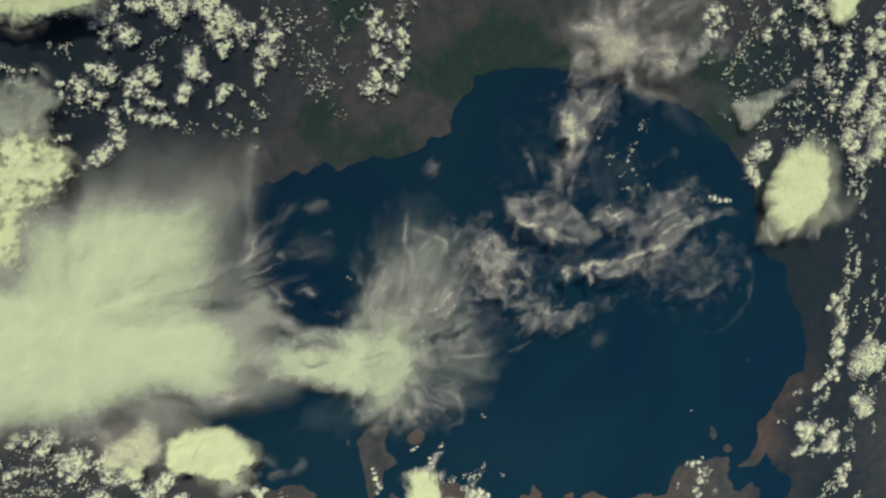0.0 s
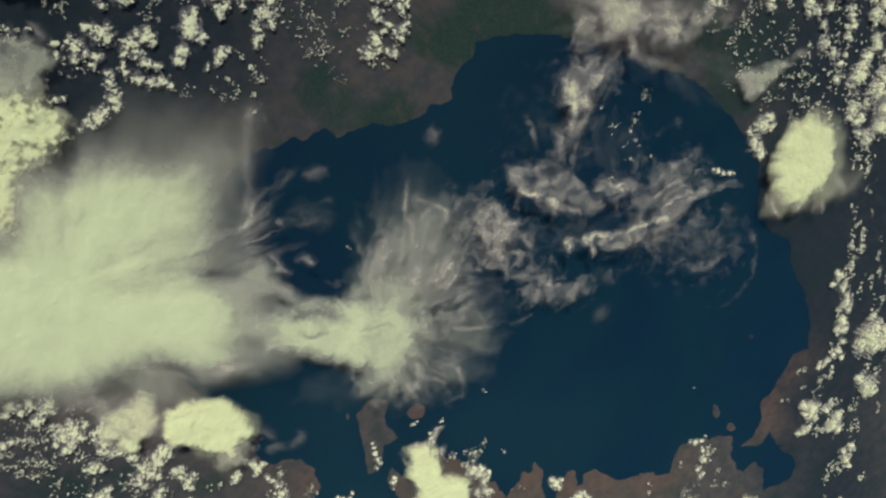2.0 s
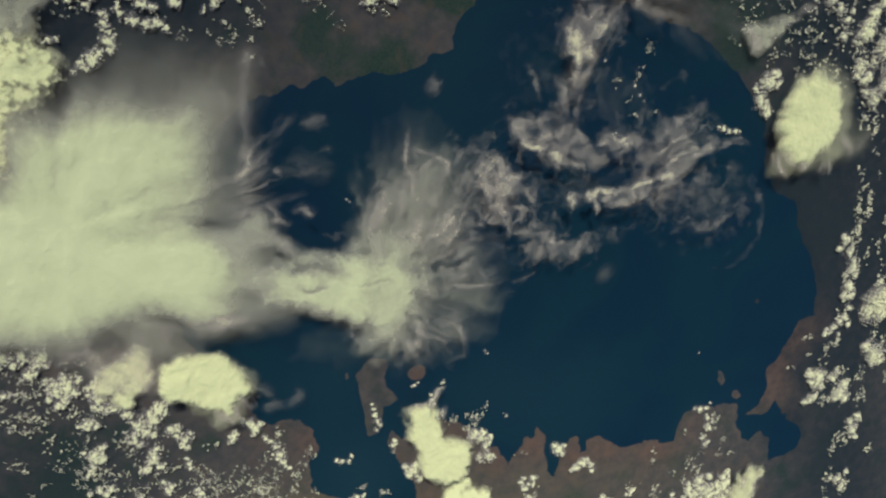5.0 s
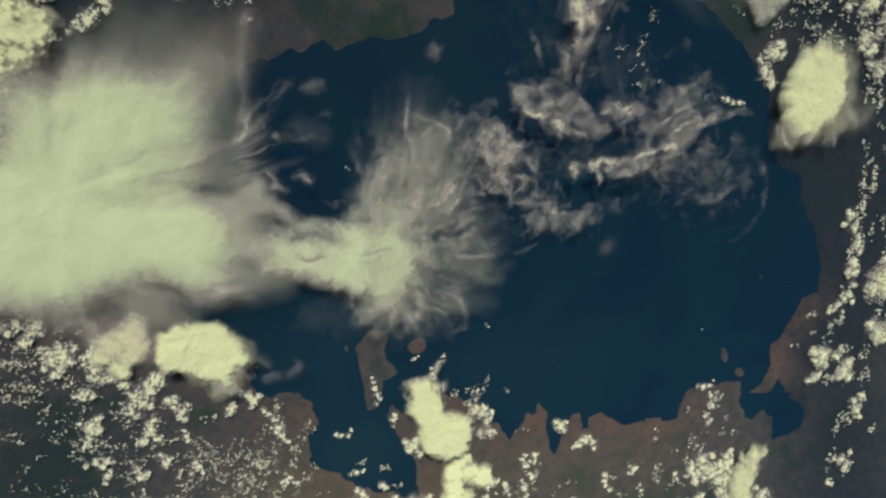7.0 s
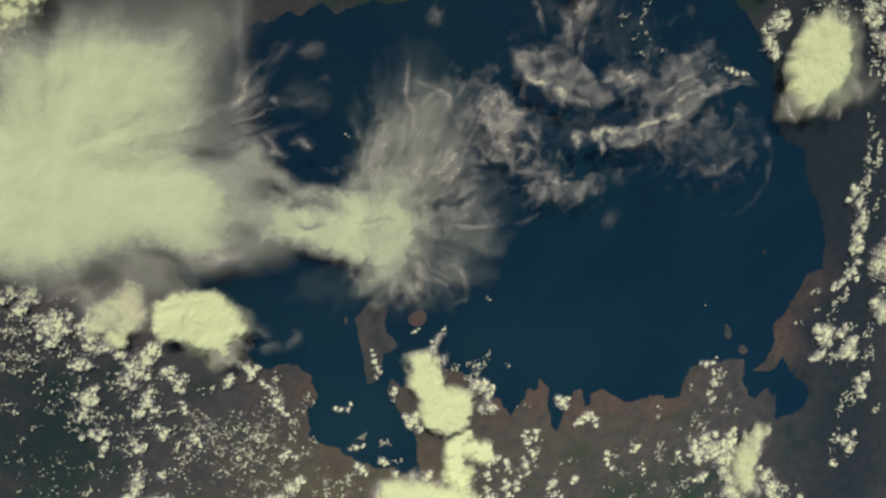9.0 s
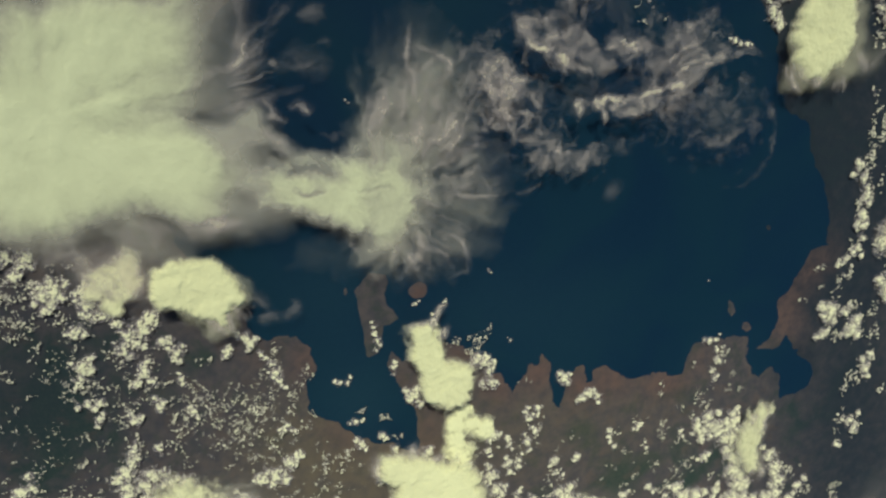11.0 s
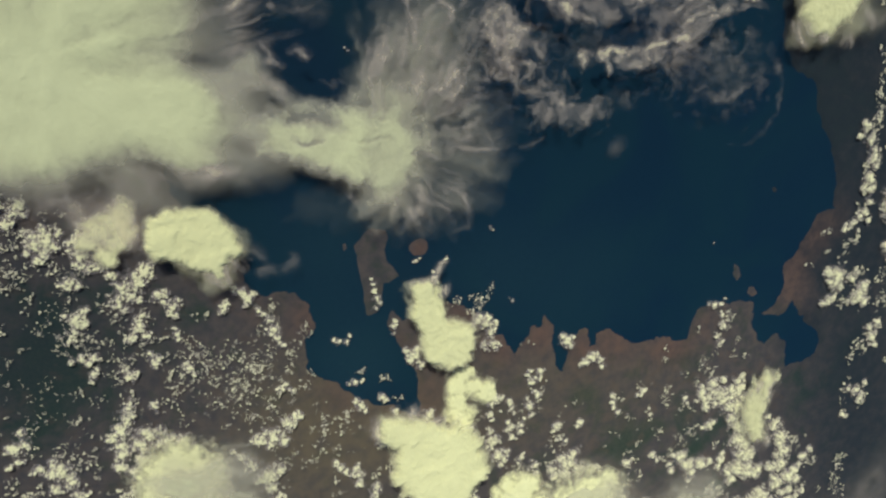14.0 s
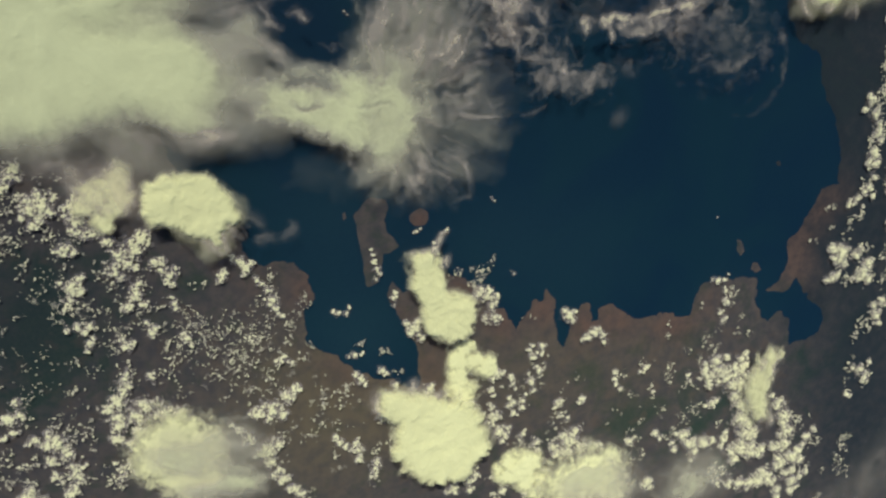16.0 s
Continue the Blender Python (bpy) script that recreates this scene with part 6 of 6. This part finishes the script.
def field(cx, cy, sx, sy, count, small, large):
    """Small clouds in loose clumps: middle x and y, spread along x and y, how many, smallest and largest radius."""
    seeds = rng.normal(0, 1, (max(3, int(count) // 7), 2)) * (sx, sy) + (cx, cy)
    for _ in range(int(count)):
        x, y = seeds[rng.integers(len(seeds))] + rng.normal(0, 0.18, 2) * (sx, sy)
        spots.append((x, y, (small + (large - small) * rng.uniform() ** 2.2) * (0.85 if cx > 255 else 1.0)))


field(68.8, -34.2, 8.9, 10.1, 88, 0.26, 0.62)
field(82.6, -54.4, 10.6, 8.2, 72, 0.27, 0.62)
field(99.4, -54.7, 7.2, 8.4, 56, 0.28, 0.63)
field(106.3, -34.0, 8.2, 10.6, 40, 0.27, 0.62)
field(87.2, -25.3, 13.6, 3.4, 40, 0.26, 0.6)
field(53.0, -43.0, 4.9, 12.2, 64, 0.32, 0.73)
field(32.2, -71.6, 7.8, 5.6, 64, 0.26, 0.74)
field(46.9, -61.8, 4.1, 5.6, 28, 0.39, 0.74)
field(14.9, -38.6, 8.3, 5.2, 48, 0.24, 0.69)
field(-24.5, -40.7, 7.8, 4.9, 40, 0.23, 0.65)
field(-18.8, -61.4, 10.2, 6.1, 44, 0.3, 0.67)
field(-36.6, -48.7, 6.8, 2.9, 32, 0.34, 0.77)
field(270.1, -45.0, 8.9, 11.8, 112, 0.43, 0.88)
field(288.5, -54.6, 13.7, 12.2, 96, 0.35, 0.81)
field(313.1, -57.7, 12.6, 18.9, 128, 0.46, 1.14)
field(335.9, -63.7, 14.7, 26.1, 144, 0.57, 1.29)
field(361.5, -91.1, 9.7, 20.7, 128, 0.6, 1.48)
field(313.3, -27.6, 12.2, 10.6, 80, 0.53, 1.2)
field(272.9, -25.4, 10.1, 7.2, 48, 0.42, 0.95)
field(314.3, -79.1, 13.0, 6.5, 80, 0.38, 0.85)
field(371.5, -129.4, 8.0, 18.2, 72, 0.53, 1.2)
field(351.8, -32.8, 8.0, 16.0, 64, 0.56, 1.27)
field(303.6, -70.2, 11.1, 3.8, 32, 0.37, 0.84)
field(213.4, -85.4, 8.1, 10.1, 41, 0.25, 0.61)
field(221.8, -102.3, 6.0, 5.4, 19, 0.26, 0.55)
field(374.1, -162.9, 5.3, 13.2, 64, 0.55, 1.37)
field(371.4, -201.1, 4.7, 19.6, 72, 0.57, 1.3)
field(395.4, -196.7, 4.8, 20.0, 56, 0.58, 1.32)
field(370.6, -232.2, 10.1, 8.1, 40, 0.47, 1.2)
field(369.4, -272.3, 13.5, 10.5, 80, 0.61, 1.39)
field(398.5, -293.6, 6.2, 13.2, 64, 0.64, 1.46)
field(406.3, -254.8, 7.7, 12.8, 48, 0.62, 1.41)
field(363.8, -248.1, 8.2, 5.7, 22, 0.47, 1.08)
field(292.3, -283.5, 5.5, 8.7, 35, 0.46, 1.17)
field(392.8, -171.6, 4.7, 15.6, 32, 0.56, 1.28)
field(-40.0, -229.5, 10.7, 9.6, 110, 0.25, 0.7)
field(-40.2, -250.6, 13.2, 9.9, 130, 0.23, 0.73)
field(-24.6, -259.6, 13.7, 9.1, 100, 0.26, 0.75)
field(-41.5, -282.6, 16.1, 12.7, 110, 0.24, 0.61)
field(-14.9, -270.7, 11.8, 9.4, 70, 0.34, 0.93)
field(7.1, -273.4, 12.2, 12.2, 112, 0.28, 0.8)
field(34.9, -276.7, 15.2, 8.9, 304, 0.27, 0.8)
field(15.6, -285.0, 12.5, 10.0, 112, 0.29, 0.83)
field(49.4, -278.4, 6.5, 11.7, 96, 0.3, 0.86)
field(29.2, -297.7, 15.6, 7.8, 96, 0.3, 0.86)
field(-3.5, -264.4, 9.5, 7.1, 50, 0.27, 0.78)
field(-29.9, -318.8, 9.8, 14.8, 120, 0.36, 0.97)
field(-54.4, -325.4, 9.6, 8.4, 96, 0.35, 0.95)
field(-29.4, -338.5, 10.1, 5.1, 64, 0.37, 1.0)
field(-18.7, -291.0, 10.8, 9.6, 40, 0.28, 0.79)
field(44.2, -288.7, 9.1, 7.8, 96, 0.3, 0.78)
field(-41.7, -209.1, 7.2, 6.2, 40, 0.3, 0.82)
field(-10.8, -246.2, 10.3, 8.0, 50, 0.33, 0.75)
field(49.8, -259.7, 5.1, 8.9, 72, 0.29, 0.75)
field(69.0, -317.9, 12.6, 8.4, 80, 0.32, 0.83)
field(85.0, -320.4, 5.7, 10.0, 48, 0.33, 0.95)
field(66.2, -341.5, 11.5, 11.5, 44, 0.33, 0.76)
field(101.9, -344.7, 5.4, 12.1, 44, 0.44, 0.99)
field(144.1, -257.8, 7.1, 6.3, 96, 0.33, 0.79)
field(163.2, -372.4, 8.3, 6.7, 80, 0.48, 1.1)
field(173.7, -321.3, 11.2, 14.4, 88, 0.37, 0.95)
field(189.6, -340.0, 13.3, 13.3, 56, 0.38, 0.99)
field(177.9, -354.7, 10.0, 5.0, 48, 0.39, 0.99)
field(232.2, -333.1, 15.5, 13.8, 41, 0.4, 0.91)
field(248.3, -349.3, 8.9, 21.5, 57, 0.41, 0.94)
field(263.2, -365.9, 7.4, 11.1, 38, 0.54, 1.1)
field(285.5, -309.9, 8.9, 7.9, 44, 0.41, 1.06)
field(287.1, -341.2, 14.8, 11.1, 57, 0.54, 1.22)
field(299.3, -304.8, 7.2, 7.2, 22, 0.52, 1.19)
field(311.5, -393.0, 16.0, 8.0, 80, 0.69, 1.58)
field(354.9, -366.1, 8.9, 12.2, 44, 0.59, 1.34)
field(367.3, -403.3, 6.8, 12.8, 54, 0.62, 1.4)
field(393.9, -396.1, 6.9, 12.1, 96, 0.5, 1.14)
field(395.5, -349.5, 8.3, 12.5, 38, 0.48, 1.23)
field(392.1, -319.3, 8.8, 10.1, 44, 0.58, 1.33)
field(266.1, -324.4, 5.3, 7.1, 19, 0.51, 1.17)
field(106.5, -296.8, 7.1, 5.1, 32, 0.33, 0.85)
field(74.3, -307.0, 5.0, 4.2, 19, 0.32, 0.92)
field(289.1, -288.7, 7.0, 8.8, 32, 0.41, 0.92)
field(-52.8, -211.5, 12.2, 5.4, 144, 0.28, 0.8)
field(-60.3, -220.4, 8.5, 4.4, 96, 0.28, 0.72)
field(-42.3, -225.7, 11.3, 3.5, 80, 0.29, 0.83)
field(-33.0, -211.0, 6.2, 5.0, 38, 0.36, 0.82)
field(-39.1, -220.5, 11.6, 4.6, 60, 0.24, 0.7)
field(68.7, -43.0, 9.1, 11.3, 64, 0.24, 0.52)
field(55.5, -30.0, 4.4, 6.5, 32, 0.25, 0.57)

spots.sort(key=lambda s: -s[2])
for k, (x, y, r) in enumerate(spots[:300]):
    ob = new("small_cumulus", TUFTS[k % len(TUFTS)])
    ob.matrix_basis = Matrix.Translation((x, y, 1.9)) @ Matrix.Rotation(rng.uniform(0, 6.28), 4, "Z") @ Matrix.Diagonal((r, r * rng.uniform(0.7, 1.0), r, 1))
    tagged(ob, "small white fair-weather cumulus tuft above the land", "cloud", "small cumulus tufts")
# The tiniest tufts beyond counting are one drifting field.
parts = []
for k, (x, y, r) in enumerate(spots[300:]):
    mesh = TUFTS[k % len(TUFTS)]
    co = np.empty(len(mesh.vertices) * 3, np.float32)
    mesh.vertices.foreach_get("co", co)
    quads = np.empty(len(mesh.polygons) * 4, np.int32)
    mesh.polygons.foreach_get("vertices", quads)
    thin = np.empty(len(mesh.vertices), np.float32)
    mesh.attributes["cover"].data.foreach_get("value", thin)
    a = rng.uniform(0, 6.28)
    co = co.reshape(-1, 3) * (r, r * rng.uniform(0.7, 1.0), r)
    co = np.stack([co[:, 0] * math.cos(a) - co[:, 1] * math.sin(a) + x, co[:, 0] * math.sin(a) + co[:, 1] * math.cos(a) + y, co[:, 2] + 1.9], -1)
    parts.append((co, quads.reshape(-1, 4), thin))
starts = np.cumsum([0] + [len(p[0]) for p in parts[:-1]])
co, quads = np.concatenate([p[0] for p in parts]), np.concatenate([p[1] + s for p, s in zip(parts, starts)])
mesh = bpy.data.meshes.new("cumulus_field")
mesh.vertices.add(len(co))
mesh.vertices.foreach_set("co", co.astype(np.float32).ravel())
mesh.loops.add(quads.size)
mesh.loops.foreach_set("vertex_index", quads.astype(np.int32).ravel())
mesh.polygons.add(len(quads))
mesh.polygons.foreach_set("loop_start", np.arange(0, quads.size, 4, dtype=np.int32))
mesh.polygons.foreach_set("use_smooth", np.ones(len(quads), dtype=bool))
mesh.update(calc_edges=True)
mesh.attributes.new("cover", "FLOAT", "POINT").data.foreach_set("value", np.concatenate([p[2] for p in parts]))
cloud("cumulus_field", mesh, HEAP, "scattered specks of tiny white cumulus above land and lake", "cloud", kind="stuff")
